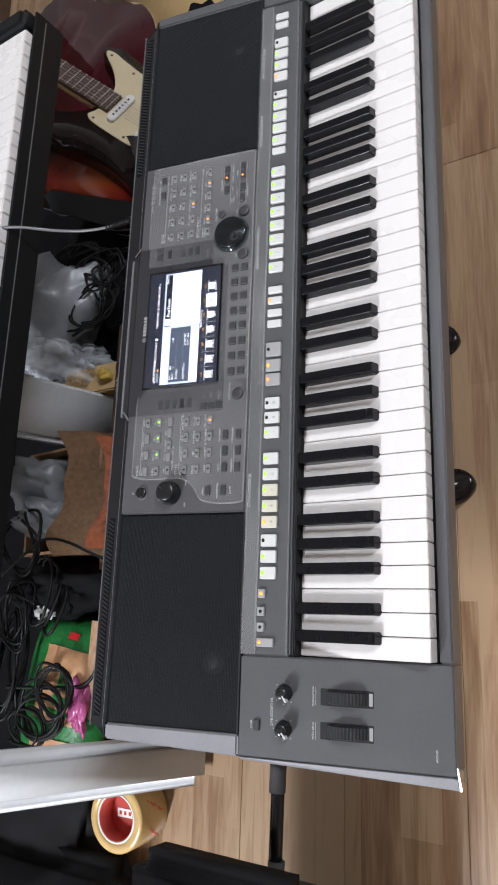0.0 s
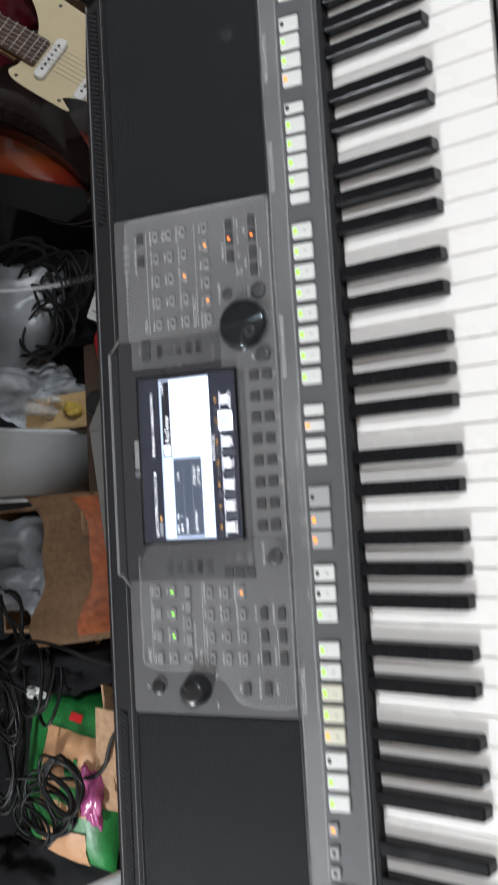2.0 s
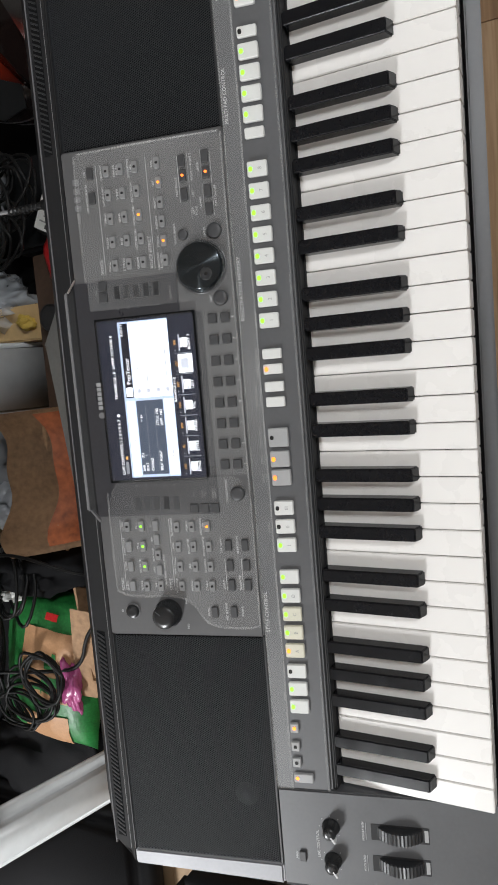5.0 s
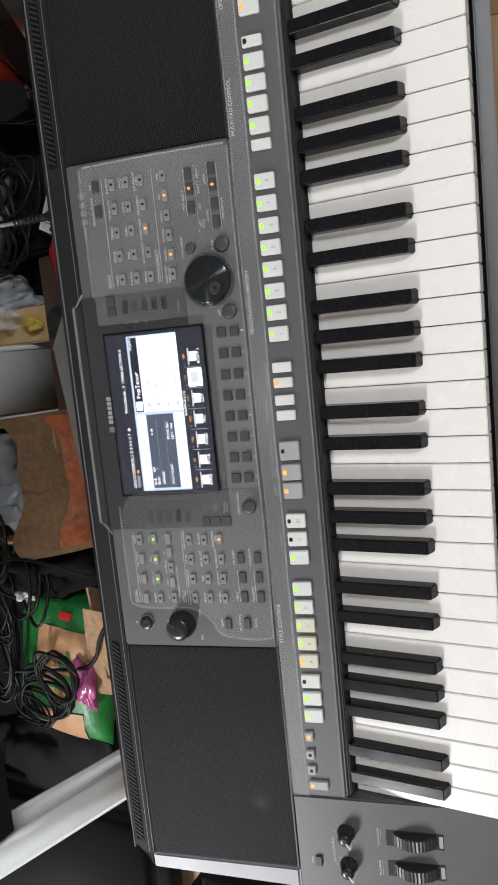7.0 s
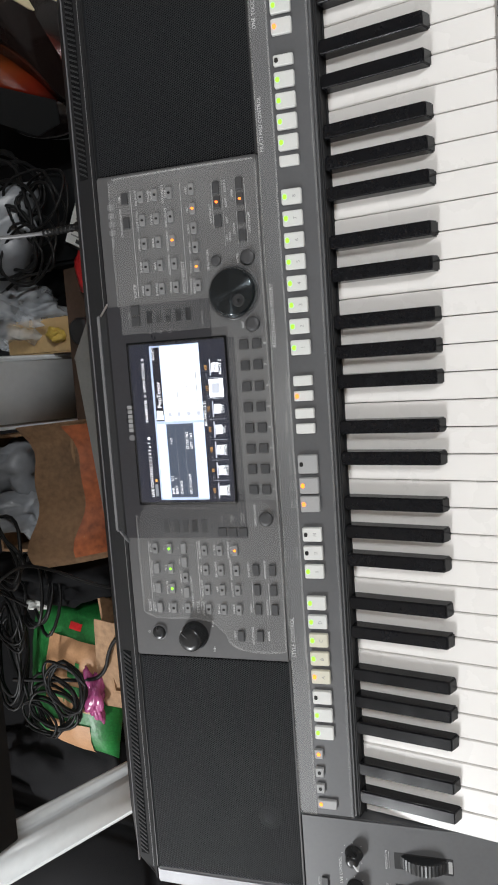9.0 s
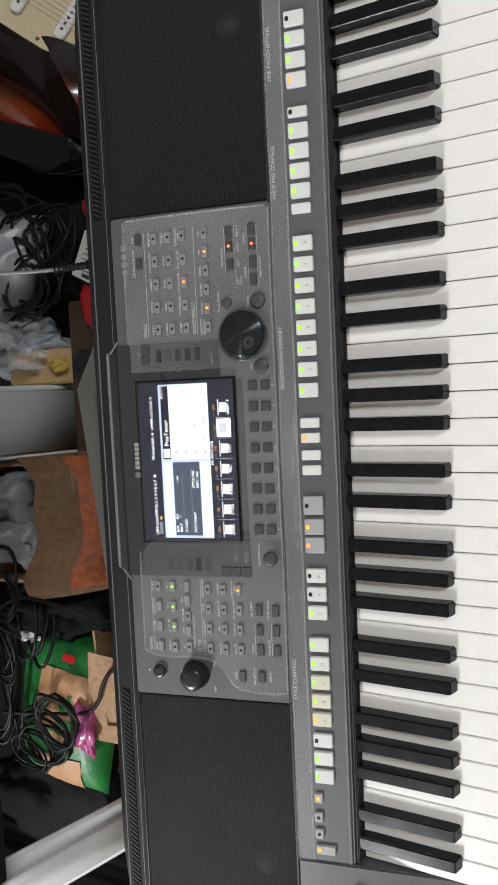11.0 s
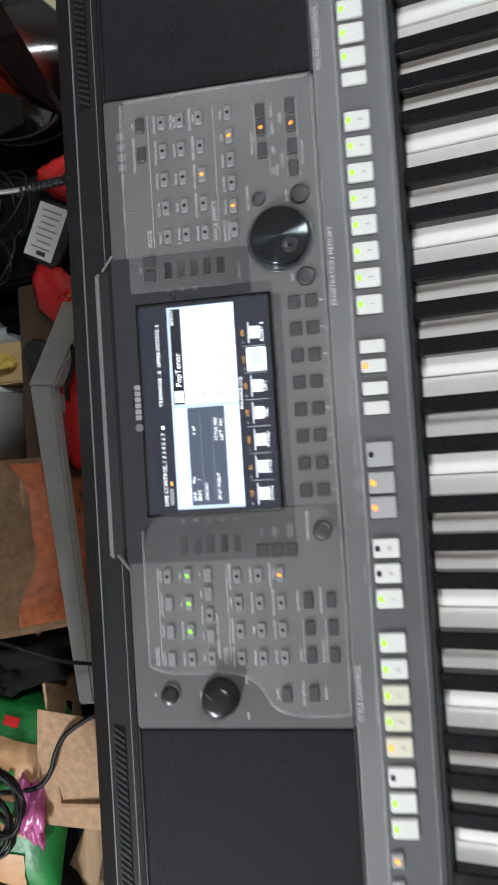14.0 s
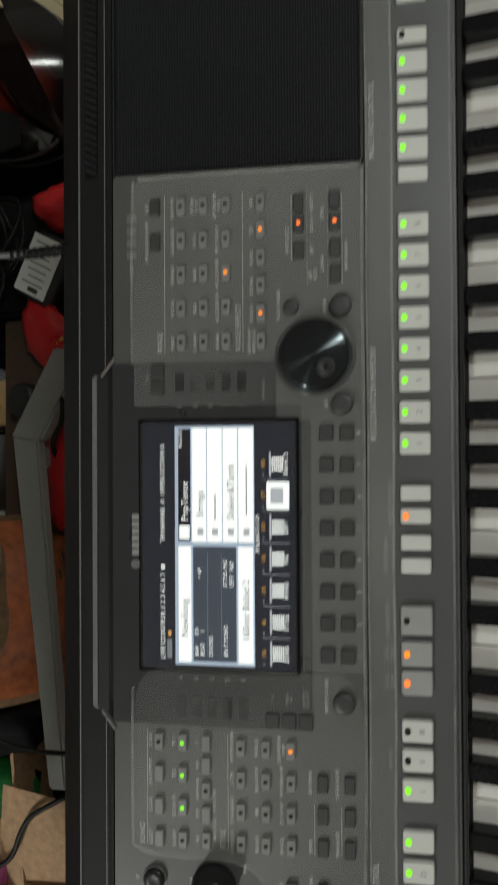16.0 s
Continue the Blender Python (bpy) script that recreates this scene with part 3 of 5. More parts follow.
for text, x, y, sz in (("REGISTRATION MEMORY", 0.484, 0.1955, 0.0046), ("STYLE CONTROL", 0.179, 0.1960, 0.0046), ("MULTI PAD CONTROL", 0.652, 0.1955, 0.0042),
                       ("FREEZE", 0.4094, 0.1860, 0.003), ("MEMORY", 0.4233, 0.1860, 0.003), ("REGIST BANK", 0.386, 0.1890, 0.003), ("START/STOP", 0.3465, 0.1880, 0.0032),
                       ("SYNC\nSTART", 0.3264, 0.1870, 0.003), ("SYNC\nSTOP", 0.3090, 0.1870, 0.003), ("ENDING", 0.262, 0.1870, 0.0026), ("MAIN VARIATION", 0.169, 0.1850, 0.0026), ("INTRO", 0.094, 0.1850, 0.0026),
                       ("ONE TOUCH SETTING", 0.756, 0.1955, 0.0042)):
    word(text, x, y, sz, PRINT if sz > 0.004 else FAINT, 0.0006)

# voice section
VOICES = (("PIANO", "GUITAR", "STRINGS", "CHOIR & PAD", "DRUM KIT"), ("E. PIANO", "BASS", "BRASS", "SYNTH", "ORGAN\nFLUTE"), ("ORGAN", "ACCORDION", "WOODWIND", "PERCUSSION", "EXPANSION\nUSER"))
for r, names in enumerate(VOICES):
    for c, nm in enumerate(names):
        x, y = 0.5183 + 0.02155 * c, 0.3125 - 0.0141 * r
        button(small_b, x, y, A_ if (r, c) == (2, 2) else O_)
        word(nm, x, y + 0.0056, 0.0027)
for c, nm in enumerate(("HARMONY/\nARPEGGIO", "TOUCH", "SUSTAIN", "MONO", "DSP", "VARI.")):
    x = 0.5177 + 0.01745 * c
    button(small_b, x, 0.2628, A_ if c in (1, 4) else O_)
    word(nm, x, 0.2685, 0.0027)
word("VOICE", 0.5115, 0.3262, 0.0042, None, 0.0020, "LEFT")
word("VOICE EFFECT", 0.5115, 0.2768, 0.0042, None, 0.0020, "LEFT")
rule(0.5115, 0.612, 0.3232), rule(0.5115, 0.612, 0.2740)
for x in (0.5826, 0.6051):
    button(dark_b, x, 0.3289)
word("USB AUDIO PLAYER", 0.583, 0.3345, 0.0027), word("USB", 0.6051, 0.3345, 0.0027)
for x, y, led in ((0.5736, 0.2394, None), (0.5901, 0.2395, RED), (0.6030, 0.2396, None), (0.5582, 0.2175, None), (0.5739, 0.2176, None), (0.5903, 0.2178, RED), (0.6040, 0.2179, None)):
    button(dark_b, x, y, led)
for text, x, y in (("PART SELECT", 0.581, 0.2465), ("PART ON/OFF", 0.569, 0.2110), ("LEFT", 0.5736, 0.2315), ("RIGHT 1", 0.5903, 0.2315), ("RIGHT 2", 0.6035, 0.2315), ("LEFT\nHOLD", 0.5582, 0.2310), ("LOWER", 0.565, 0.2252), ("UPPER", 0.596, 0.2252),
                   ("MUSIC FINDER", 0.540, 0.2520), ("ENTER", 0.5385, 0.2240), ("EXIT", 0.4782, 0.2235), ("DIRECT ACCESS", 0.2985, 0.2245)):
    word(text, x, y, 0.0026)
rule(0.552, 0.608, 0.2135), rule(0.567, 0.608, 0.2440)
for x0, x1, y in ((0.551, 0.581, 0.2345), (0.583, 0.611, 0.2345), (0.551, 0.581, 0.2222), (0.583, 0.611, 0.2222)):
    rule(x0, x1, y, 0.0017, 0.0002)
button(round_s, 0.5383, 0.2442), button(round_b, 0.5383, 0.2146), button(round_b, 0.4782, 0.2140), button(round_b, 0.2952, 0.2140)
for i in range(8):
    x = 0.3238 + 0.01948 * i
    button(num_b, x, 0.2236), button(num_b, x, 0.2115)
    word(str(i + 1), x, 0.2045, 0.0034)

# song and style sections
for names, y, lit in ((("SELECT", "SCORE", "LYRICS/TEXT", "GUIDE"), 0.3277, ()), (("REPEAT", "EXTRA TR", "TR 2", "TR 1"), 0.3129, (1, 2, 3))):
    for c, nm in enumerate(names):
        x = 0.2054 + 0.02025 * c
        button(small_b, x, y, GREEN if c in lit else (None if y > 0.32 and c < 3 else O_))
        word(nm, x, y + 0.0056, 0.0027)
for i, x in enumerate((0.2060, 0.2218, 0.2371, 0.2524, 0.2663)):
    button(small_b, x, 0.2982, O_ if i in (0, 2) else None)
    word(("REC", "STOP", "PLAY/PAUSE", "REW", "FF")[i], x, 0.3038, 0.0022)
word("NEW SONG   SYNC START", 0.222, 0.2930, 0.0024)
for r, names in enumerate((("POP&ROCK", "SWING&JAZZ", "LATIN", "ENTERTAINER"), ("BALLAD", "R&B", "BALLROOM", "WORLD"), ("DANCE", "COUNTRY", "MOVIE&SHOW", "EXPANSION/\nUSER"))):
    for c, nm in enumerate(names):
        x, y = 0.2055 + 0.0197 * c, 0.2767 - 0.0152 * r
        button(small_b, x, y, A_ if (r, c) == (2, 3) else O_)
        word(nm, x, y + 0.0056, 0.0026)
word("SONG", 0.2005, 0.3385, 0.0042, None, 0.0020, "LEFT"), word("STYLE", 0.2005, 0.2880, 0.0042, None, 0.0020, "LEFT")
rule(0.2005, 0.2725, 0.3355), rule(0.2005, 0.2725, 0.2848)
for x in (0.2065, 0.2260, 0.2455):
    button(dark_b, x, 0.2271), button(dark_b, x, 0.2111)
button(dark_b, 0.1792, 0.2461), button(dark_b, 0.1797, 0.2272)
rule(0.201, 0.232, 0.2322), rule(0.201, 0.232, 0.2162)
for text, x, y in (("TEMPO", 0.2065, 0.2345), ("TAP TEMPO", 0.2455, 0.2345), ("TRANSPOSE", 0.2085, 0.2185), ("METRONOME", 0.2455, 0.2185), ("MIC SETTING", 0.1797, 0.2345), ("SIGNAL", 0.1797, 0.2190), ("DEMO", 0.1792, 0.2525), ("MIN", 0.164, 0.2745), ("MAX", 0.190, 0.2745)):
    word(text, x, y, 0.0026)
word("MASTER\nVOLUME", 0.176, 0.3060, 0.0029)

# power, volume and data dial
pw = part("power_button", lathe([(0.0068, 0), (0.0068, 0.0030), (0.0060, 0.0040), (0.003, 0.0036)], 28), KNOB, kb, "", on_top(0.1792, 0.3310, 0.0016), True)
part("ring", lathe([(0.0078, 0), (0.0078, 0.0010), (0.0068, 0.0012), (0.0068, 0)], 28), BAR, pw, "", on_top(0.1792, 0.3310, 0.0014), True)
word("O", 0.1792, 0.3420, 0.003)
vol = part("volume_knob", lathe([(0.0140, 0), (0.0140, 0.0030), (0.0128, 0.0042), (0.0116, 0.0150), (0.0104, 0.0165), (0.006, 0.0168)], 40), KNOB, kb, "", on_top(0.1780, 0.2935, 0.0016), True)
part("pointer", span(-0.0004, 0.0004, 0.004, 0.0105, 0.0166, 0.0171), DARKBUTTON, vol, "", on_top(0.1780, 0.2935, 0.0016, -40))
dial_profile = [(0.0232, 0), (0.0232, 0.0008), (0.0213, 0.0010), (0.0213, 0.0070), (0.0206, 0.0084), (0.0198, 0.0087), (0.0001, 0.0088)]
dial = part("data_dial", lathe(dial_profile, 64), spun_metal("dial_metal", (0.05, 0.058, 0.064), 0.2), kb, "dark spun metal dial with a finger dimple", on_top(0.5080, 0.2301, 0.0016), True)
part("dimple", lathe([(0.0060, 0), (0.0060, 0.0005), (0.0050, 0.0009), (0.0030, 0.0003), (0.001, 0.0001)], 24), BLACK, dial, "", on_top(0.5000, 0.2235, 0.0102), True)
part("dial_well", lathe([(0.0250, 0), (0.0250, 0.0003), (0.0235, 0.0004)], 48), BEZEL, kb, "", on_top(0.5080, 0.2301, 0.0016), True)

# live control corner
for x in (-0.0372, -0.0725):
    kn = part("control_knob", lathe([(0.0088, 0), (0.0088, 0.0015), (0.0072, 0.0024), (0.0064, 0.0125), (0.0054, 0.0138), (0.002, 0.014)], 28), KNOB, kb, "", on_top(x, 0.1508, 0.0), True)
    part("pointer", span(-0.0011, 0.0011, 0.002, 0.0098, 0.006, 0.0142, 0.0004), PRINT, kn, "white pointer", on_top(x, 0.1508, 0.0, 125))
    for k in range(7):
        a = radians(-130 + 260 * k / 6)
        part("tick", rounded(0.0009, 0.0009, 0.0004, 0, 0.0002), PRINT, kb, "", on_top(x + 0.0112 * math.sin(a), 0.1508 + 0.0112 * math.cos(a), 0.0003))
attach("button", dark_b, kb, on_top(-0.0704, 0.1798, 0.0, 0))
word("ASSIGN", -0.0704, 0.1858, 0.0022, None, 0.0004), word("LIVE CONTROL", -0.0560, 0.1640, 0.0036, None, 0.0004)
word("MODULATION", -0.0385, 0.1205, 0.0026, None, 0.0004), word("PITCH BEND", -0.0715, 0.1205, 0.0026, None, 0.0004)
rule(-0.047, -0.030, 0.1180, 0.0003), rule(-0.080, -0.063, 0.1180, 0.0003)
word("PHONES", -0.085, 0.001, 0.0026, None, 0.0004)


def ribbed_wheel(notch):
    bm = lathe([(0.0255, -0.0062), (0.027, -0.0055), (0.027, 0.0055), (0.0255, 0.0062)], 96)
    for v in bm.verts:
        a = math.atan2(v.co.y, v.co.x)
        k = 1 + 0.012 * (1 if int((a + 7) / (2 * math.pi / 96) + 0.5) % 2 else -1) - (0.10 * math.exp(-((a - notch) / 0.10) ** 2))
        v.co.x, v.co.y = v.co.x * k, v.co.y * k
    return bm


for x, notch in ((-0.0385, 1.9), (-0.0708, 1.62)):
    part("wheel_slot", rounded(0.0165, 0.0545, 0.001, 0, 0.0004), WELL, kb, "", on_top(x, 0.0865, -0.0001))
    wh = part("wheel", ribbed_wheel(notch), BLACK, kb, "black ribbed control wheel", TOP @ Matrix.Translation((x, 0.0865 / CS, -0.0165)) @ Matrix.Rotation(radians(90), 4, "Y") @ Matrix.Rotation(radians(-90), 4, "Z"))
    part("slot_end", rounded(0.0120, 0.0036, 0.0006, 0, 0.0004), BUTTON_GREY, kb, "pale slot end", on_top(x, 0.0625, 0.0003))

# brand and model marks, as plain bars
for i in range(6):
    part("maker_mark", rounded(0.0036, 0.0046, 0.0006, 0, 0.0002), FAINT, kb, "", on_top(0.3850 + 0.0045 * i, 0.3425, 0.0022))
part("maker_mark", lathe([(0.0030, 0), (0.0030, 0.0002)], 24), BAR, kb, "", on_top(0.3775, 0.3425, 0.0022))
for x, w_, h_ in ((0.566, 0.0105, 0.0024), (0.5755, 0.0055, 0.0058), (0.5835, 0.0060, 0.0058), (0.5912, 0.0060, 0.0058), (0.5992, 0.0064, 0.0058)):
    part("model_mark", rounded(w_ * 0.9, h_ * 1.1, 0.0008, 0, 0.0002), BAR, kb, "", on_top(x, 0.3445, 0.0017))

# display
X0, X1, Y0, Y1 = 0.3120, 0.4680, 0.2420, 0.3385
for x0, x1, y0, y1 in ((0.2765, X0, 0.2330, 0.3572), (X1, 0.5055, 0.2540, 0.3572), (X0, X1, 0.2330, Y0), (X0, X1, Y1, 0.3572)):
    part("display_bezel", hexa([TOP @ Vector((a, b / CS, 0.0004)) for a, b in ((x0, y0), (x1, y0), (x1, y1), (x0, y1))], [TOP @ Vector((a, b / CS, 0.0021)) for a, b in ((x0, y0), (x1, y0), (x1, y1), (x0, y1))]), BEZEL, kb)
part("display_well", rounded(X1 - X0 + 0.004, (Y1 - Y0) / CS + 0.004, 0.001, 0, 0.0005), CLOTH, kb, "", on_top((X0 + X1) / 2, (Y0 + Y1) / 2, 0.0017))
part("display_bar", span(0.2800, 0.5000, 0.3715, 0.3775, KEY + 0.050, KEY + 0.0595, 0.0015), BAR, kb, "long grey bar behind the display")
part("display_back", span(0.2790, 0.5010, 0.3573, 0.3718, KEY + 0.045, KEY + 0.0612, 0.0015), BLACK, kb)
for x, a in ((0.5035, 52), (0.2775, -52)):
    part("corner_clip", block(0.0020, 0.0150, 0.004, 0.0006), CHROME if a > 0 else BAR, kb, "bright corner clip", on_top(x, 0.3600, 0.0012, a))
for names, x, bx in (("FGHIJ", 0.4781, 0.4930), ("ABCDE", 0.3065, 0.2885)):
    for i, ch in enumerate(names):
        y = 0.3137 - 0.00970 * i
        word(ch, x, y, 0.0036, FAINT, 0.0025)
        attach("button", mesh_of("button", rounded(0.0130, 0.0062, 0.0008, 0, 0.0007, 0.0003), DARKBUTTON), kb, on_top(bx, y, 0.0021))
button(num_b, 0.5003, 0.3276), button(num_b, 0.4896, 0.3276)
word("TAB", 0.495, 0.3345, 0.0026, FAINT, 0.0025), word("BALANCE", 0.488, 0.2615, 0.0024, FAINT, 0.0025)
for i, t in enumerate(("DIAL", "MIXER/\nEQ", "CHANNEL\nON/OFF")):
    word(t, 0.296, 0.2572 - 0.0102 * i, 0.0022, FAINT, 0.0025)
    attach("button", num_b, kb, on_top(0.2825, 0.2572 - 0.0102 * i, 0.0010))

# lit screen
SCREEN_H = 0.0024
LIT_WHITE, LIT_PALE = glow("screen_white", (0.93, 0.96, 1.0), 2.0), glow("screen_pale", (0.60, 0.73, 0.95), 0.95)
LIT_NAVY, LIT_BLACK, LIT_STEEL = glow("screen_navy", (0.04, 0.055, 0.11), 0.07), glow("screen_black", (0.02, 0.025, 0.05), 0.12), glow("screen_steel", (0.13, 0.17, 0.25), 0.38)
LIT_ORANGE, LIT_GREY, LIT_LILAC = glow("screen_orange", (1.0, 0.5, 0.12), 1.1), glow("screen_grey", (0.45, 0.5, 0.55), 0.5), glow("screen_lilac", (0.75, 0.8, 0.9), 0.8)
display = part("display", rounded(0.1545, 0.0950 / CS, 0.001, 0, 0.0002), LIT_NAVY, kb, "lit colour display with menus", on_top((X0 + X1) / 2, (Y0 + Y1) / 2, SCREEN_H - 0.0002))


def sx(v):
    return 0.3150 + (943.2 - v) * 3.215e-4


def sy(u):
    return 0.3172 - (u - 383.8) * 3.085e-4


def pane(u0, u1, v0, v1, mat, lift=1, r=0.0006):
    part("menu_pane", rounded(abs(sx(v0) - sx(v1)), abs(sy(u0) - sy(u1)) / CS, r, 0, 0.00004), mat, display, "", on_top((sx(v0) + sx(v1)) / 2, (sy(u0) + sy(u1)) / 2, SCREEN_H + 0.00006 * lift))


def caption(text, u, v, size, mat, align="CENTER", lift=4):
    letters(text, size, mat, display, on_top(sx(v), sy(u), SCREEN_H + 0.00006 * lift), align, "menu_text")


pane(384, 545, 476, 944, LIT_PALE, 1)
for u0, u1 in ((419, 448), (450, 480), (482, 511), (513, 543)):
    pane(u0, u1, 480, 703, LIT_WHITE, 2)
pane(391, 416, 481, 702, LIT_BLACK, 2)
pane(393, 414, 671, 698, LIT_WHITE, 3)
pane(391, 417, 712, 938, LIT_WHITE, 2), pane(512, 542, 712, 938, LIT_WHITE, 2), pane(421, 508, 712, 936, LIT_STEEL, 2)
caption("PopTenor", 405, 662, 0.0062, LIT_WHITE, "LEFT"), caption("RIGHT1", 396, 500, 0.0034, LIT_WHITE)
caption("Strings", 436, 655, 0.0062, LIT_STEEL, "LEFT"), caption("Shaker&Tamb", 498, 660, 0.0062, LIT_STEEL, "LEFT")
for u, v0, v1 in ((466, 610, 660), (529, 555, 650)):
    pane(u - 1.2, u + 1.2, v0, v1, LIT_GREY, 3, 0.0002)
for u in (436, 466, 498, 529):
    pane(u - 6, u + 6, 676, 690, LIT_LILAC, 3)
caption("NewSong", 404, 890, 0.0062, LIT_STEEL, "LEFT"), caption("16Beat Ballad 2", 528, 895, 0.0062, LIT_STEEL, "LEFT")
for text, u, v in (("BAR", 428, 926), ("001", 428, 886), ("BEAT", 440, 926), ("1", 440, 880), ("CHORD", 457, 926), ("SPLIT POINT", 487, 926), ("= 69", 434, 775), ("STYLE: F#2", 486, 790), ("LEFT : F#2", 499, 790)):
    caption(text, u, v, 0.0036, LIT_WHITE, "LEFT")
for u in (450, 478):
    pane(u - 0.5, u + 0.5, 725, 925, LIT_GREY, 3, 0.0001)
caption("LIVE CONTROL:1 2 3 4 5 6 7", 359, 934, 0.0044, LIT_WHITE, "LEFT"), caption("TRANSPOSE : 0", 359, 704, 0.0040, LIT_WHITE, "LEFT"), caption("UPPER OCTAVE: 0", 359, 612, 0.0040, LIT_WHITE, "LEFT")
pane(355, 363, 749, 757, LIT_WHITE, 1)
pane(367, 377, 895, 932, LIT_GREY, 1), pane(369, 376, 878, 888, LIT_ORANGE, 1, 0.0009)
caption("BALANCE (1/2)", 551, 686, 0.0036, LIT_WHITE)
for i, (nm, val) in enumerate((("SONG", "100"), ("STYLE", "82"), ("M.PAD", "100"), ("MIC", "100"), ("LEFT", "100"), ("", "127"), ("RIGHT 2", "100"))):
    v = 917 - 61 * i
    caption(val, 563, v, 0.0036, LIT_ORANGE)
    pane(561, 564, v + 20, v + 23, LIT_LILAC, 1, 0.0003)
    if nm:
        for k in range(6):
            pane(580 + 3.9 * k, 582.4 + 3.9 * k, v - 14, v + 14, LIT_WHITE, 1, 0.0002)
        pane(574.5, 578.5, v - 24, v + 24, LIT_LILAC, 2, 0.0004)
        caption(nm, 608, v, 0.0038, LIT_WHITE)
    else:
        pane(569, 614, v - 27, v + 27, LIT_WHITE, 1)
        pane(577, 602, v - 15, v + 15, LIT_LILAC, 2)
    if i:
        pane(560, 615, v + 30, v + 31, LIT_LILAC, 1, 0.0001)
glass = bpy.data.materials.new("display_glass")
glass.use_nodes = True
nt = glass.node_tree
gl, tr, mx = nt.nodes.new("ShaderNodeBsdfGlossy"), nt.nodes.new("ShaderNodeBsdfTransparent"), nt.nodes.new("ShaderNodeMixShader")
gl.inputs["Roughness"].default_value, mx.inputs["Fac"].default_value = 0.04, 0.05
nt.links.new(tr.outputs[0], mx.inputs[1]), nt.links.new(gl.outputs[0], mx.inputs[2]), nt.links.new(mx.outputs[0], nt.nodes["Material Output"].inputs["Surface"])
pane_ob = part("display_glass", rounded(X1 - X0 + 0.001, (Y1 - Y0) / CS + 0.001, 0.003, 0, 0.0004), glass, kb, "clear display window", on_top((X0 + X1) / 2, (Y0 + Y1) / 2, 0.0034))
pane_ob.visible_shadow = False

# ---- clear film that lies on the panel ----
film = thing("protective_film", on_top(0.39, 0.28, 0.005).translation, "clear crinkled plastic film laid over the panel", "film")


def film_piece(outline, h=0.0052, mat=FILM):
    """A thin sheet with a soft wave and a turned-down rim."""
    bm = bmesh.new()
    vs = [bm.verts.new((x, y / CS, 0)) for x, y in outline]
    f = bm.faces.new(vs)
    if f.normal.z < 0:
        f.normal_flip()
    out = bmesh.ops.inset_region(bm, faces=[f], thickness=0.0016, depth=0)
    for v in vs:
        v.co.z = -0.0024
    return part("sheet", bm, mat, film, "", TOP @ Matrix.Translation((0, 0, h)))


def curve(pts, rounds=3):
    for _ in range(rounds):
        pts = [q for i in range(len(pts)) for q in ((0.75 * pts[i][0] + 0.25 * pts[(i + 1) % len(pts)][0], 0.75 * pts[i][1] + 0.25 * pts[(i + 1) % len(pts)][1]), (0.25 * pts[i][0] + 0.75 * pts[(i + 1) % len(pts)][0], 0.25 * pts[i][1] + 0.75 * pts[(i + 1) % len(pts)][1]))]
    return pts


left_sheet = curve([(0.3125, 0.3420), (0.262, 0.3440), (0.2005, 0.3440), (0.1955, 0.3330), (0.1945, 0.3150), (0.1960, 0.2900), (0.1935, 0.2740), (0.1830, 0.2620), (0.1690, 0.2560), (0.1640, 0.2400), (0.1635, 0.2150), (0.1660, 0.2030), (0.23, 0.2020), (0.3125, 0.2020), (0.3125, 0.2400), (0.3125, 0.30)], 2)
film_piece(left_sheet)
film_piece([(0.4780, 0.3430), (0.4780, 0.2440), (0.4790, 0.2020), (0.6200, 0.2020), (0.6250, 0.2060), (0.6250, 0.3380), (0.6200, 0.3430)])
film_piece([(0.3135, 0.2385), (0.3135, 0.2020), (0.4780, 0.2020), (0.4780, 0.2385)], 0.0050)
# the raised rims of the film, which catch the light
for pts in ([(0.2005, 0.3435), (0.1958, 0.3330), (0.1945, 0.3150), (0.1960, 0.2900), (0.1935, 0.2740), (0.1830, 0.2620), (0.1690, 0.2560), (0.1640, 0.2400), (0.1635, 0.2150), (0.1660, 0.2030)],
            [(0.166, 0.2028), (0.25, 0.2012), (0.34, 0.2022), (0.45, 0.2012), (0.55, 0.2020), (0.622, 0.2015)], [(0.2005, 0.3440), (0.24, 0.3446), (0.30, 0.3440)], [(0.505, 0.3435), (0.56, 0.3440), (0.622, 0.3430)], [(0.6235, 0.2040), (0.6245, 0.27), (0.6235, 0.3400)]):
    part("rim", sweep([TOP @ Vector((x, y / CS, 0.0042)) for x, y in pts], 0.0011, 8), FILM_EDGE, film, "", None, True)
strip_film = thing("protective_cover", on_top(0.42, 0.19, 0.0).translation, "clear moulded cover strip behind the white buttons", "film")
part("sheet", wedge(0.0, 0.846, 0.1835, 0.1992, slope_z(0.1835), 0.0014, 0.0006), FILM, strip_film)
for y in (0.1842, 0.1990):
    part("rim", sweep([TOP @ Vector((x, (y + 0.0004 * math.sin(37 * x)) / CS, 0.0012)) for x in np.linspace(0.0, 0.846, 30)], 0.0010, 6, 1), FILM_EDGE, strip_film, "", None, True)
part("rim", sweep([TOP @ Vector((x, (0.1500 + 0.0003 * math.sin(31 * x)) / CS, 0.0006)) for x in np.linspace(0.0, 0.846, 30)], 0.0008, 6, 1), FILM_EDGE, strip_film, "", None, True)

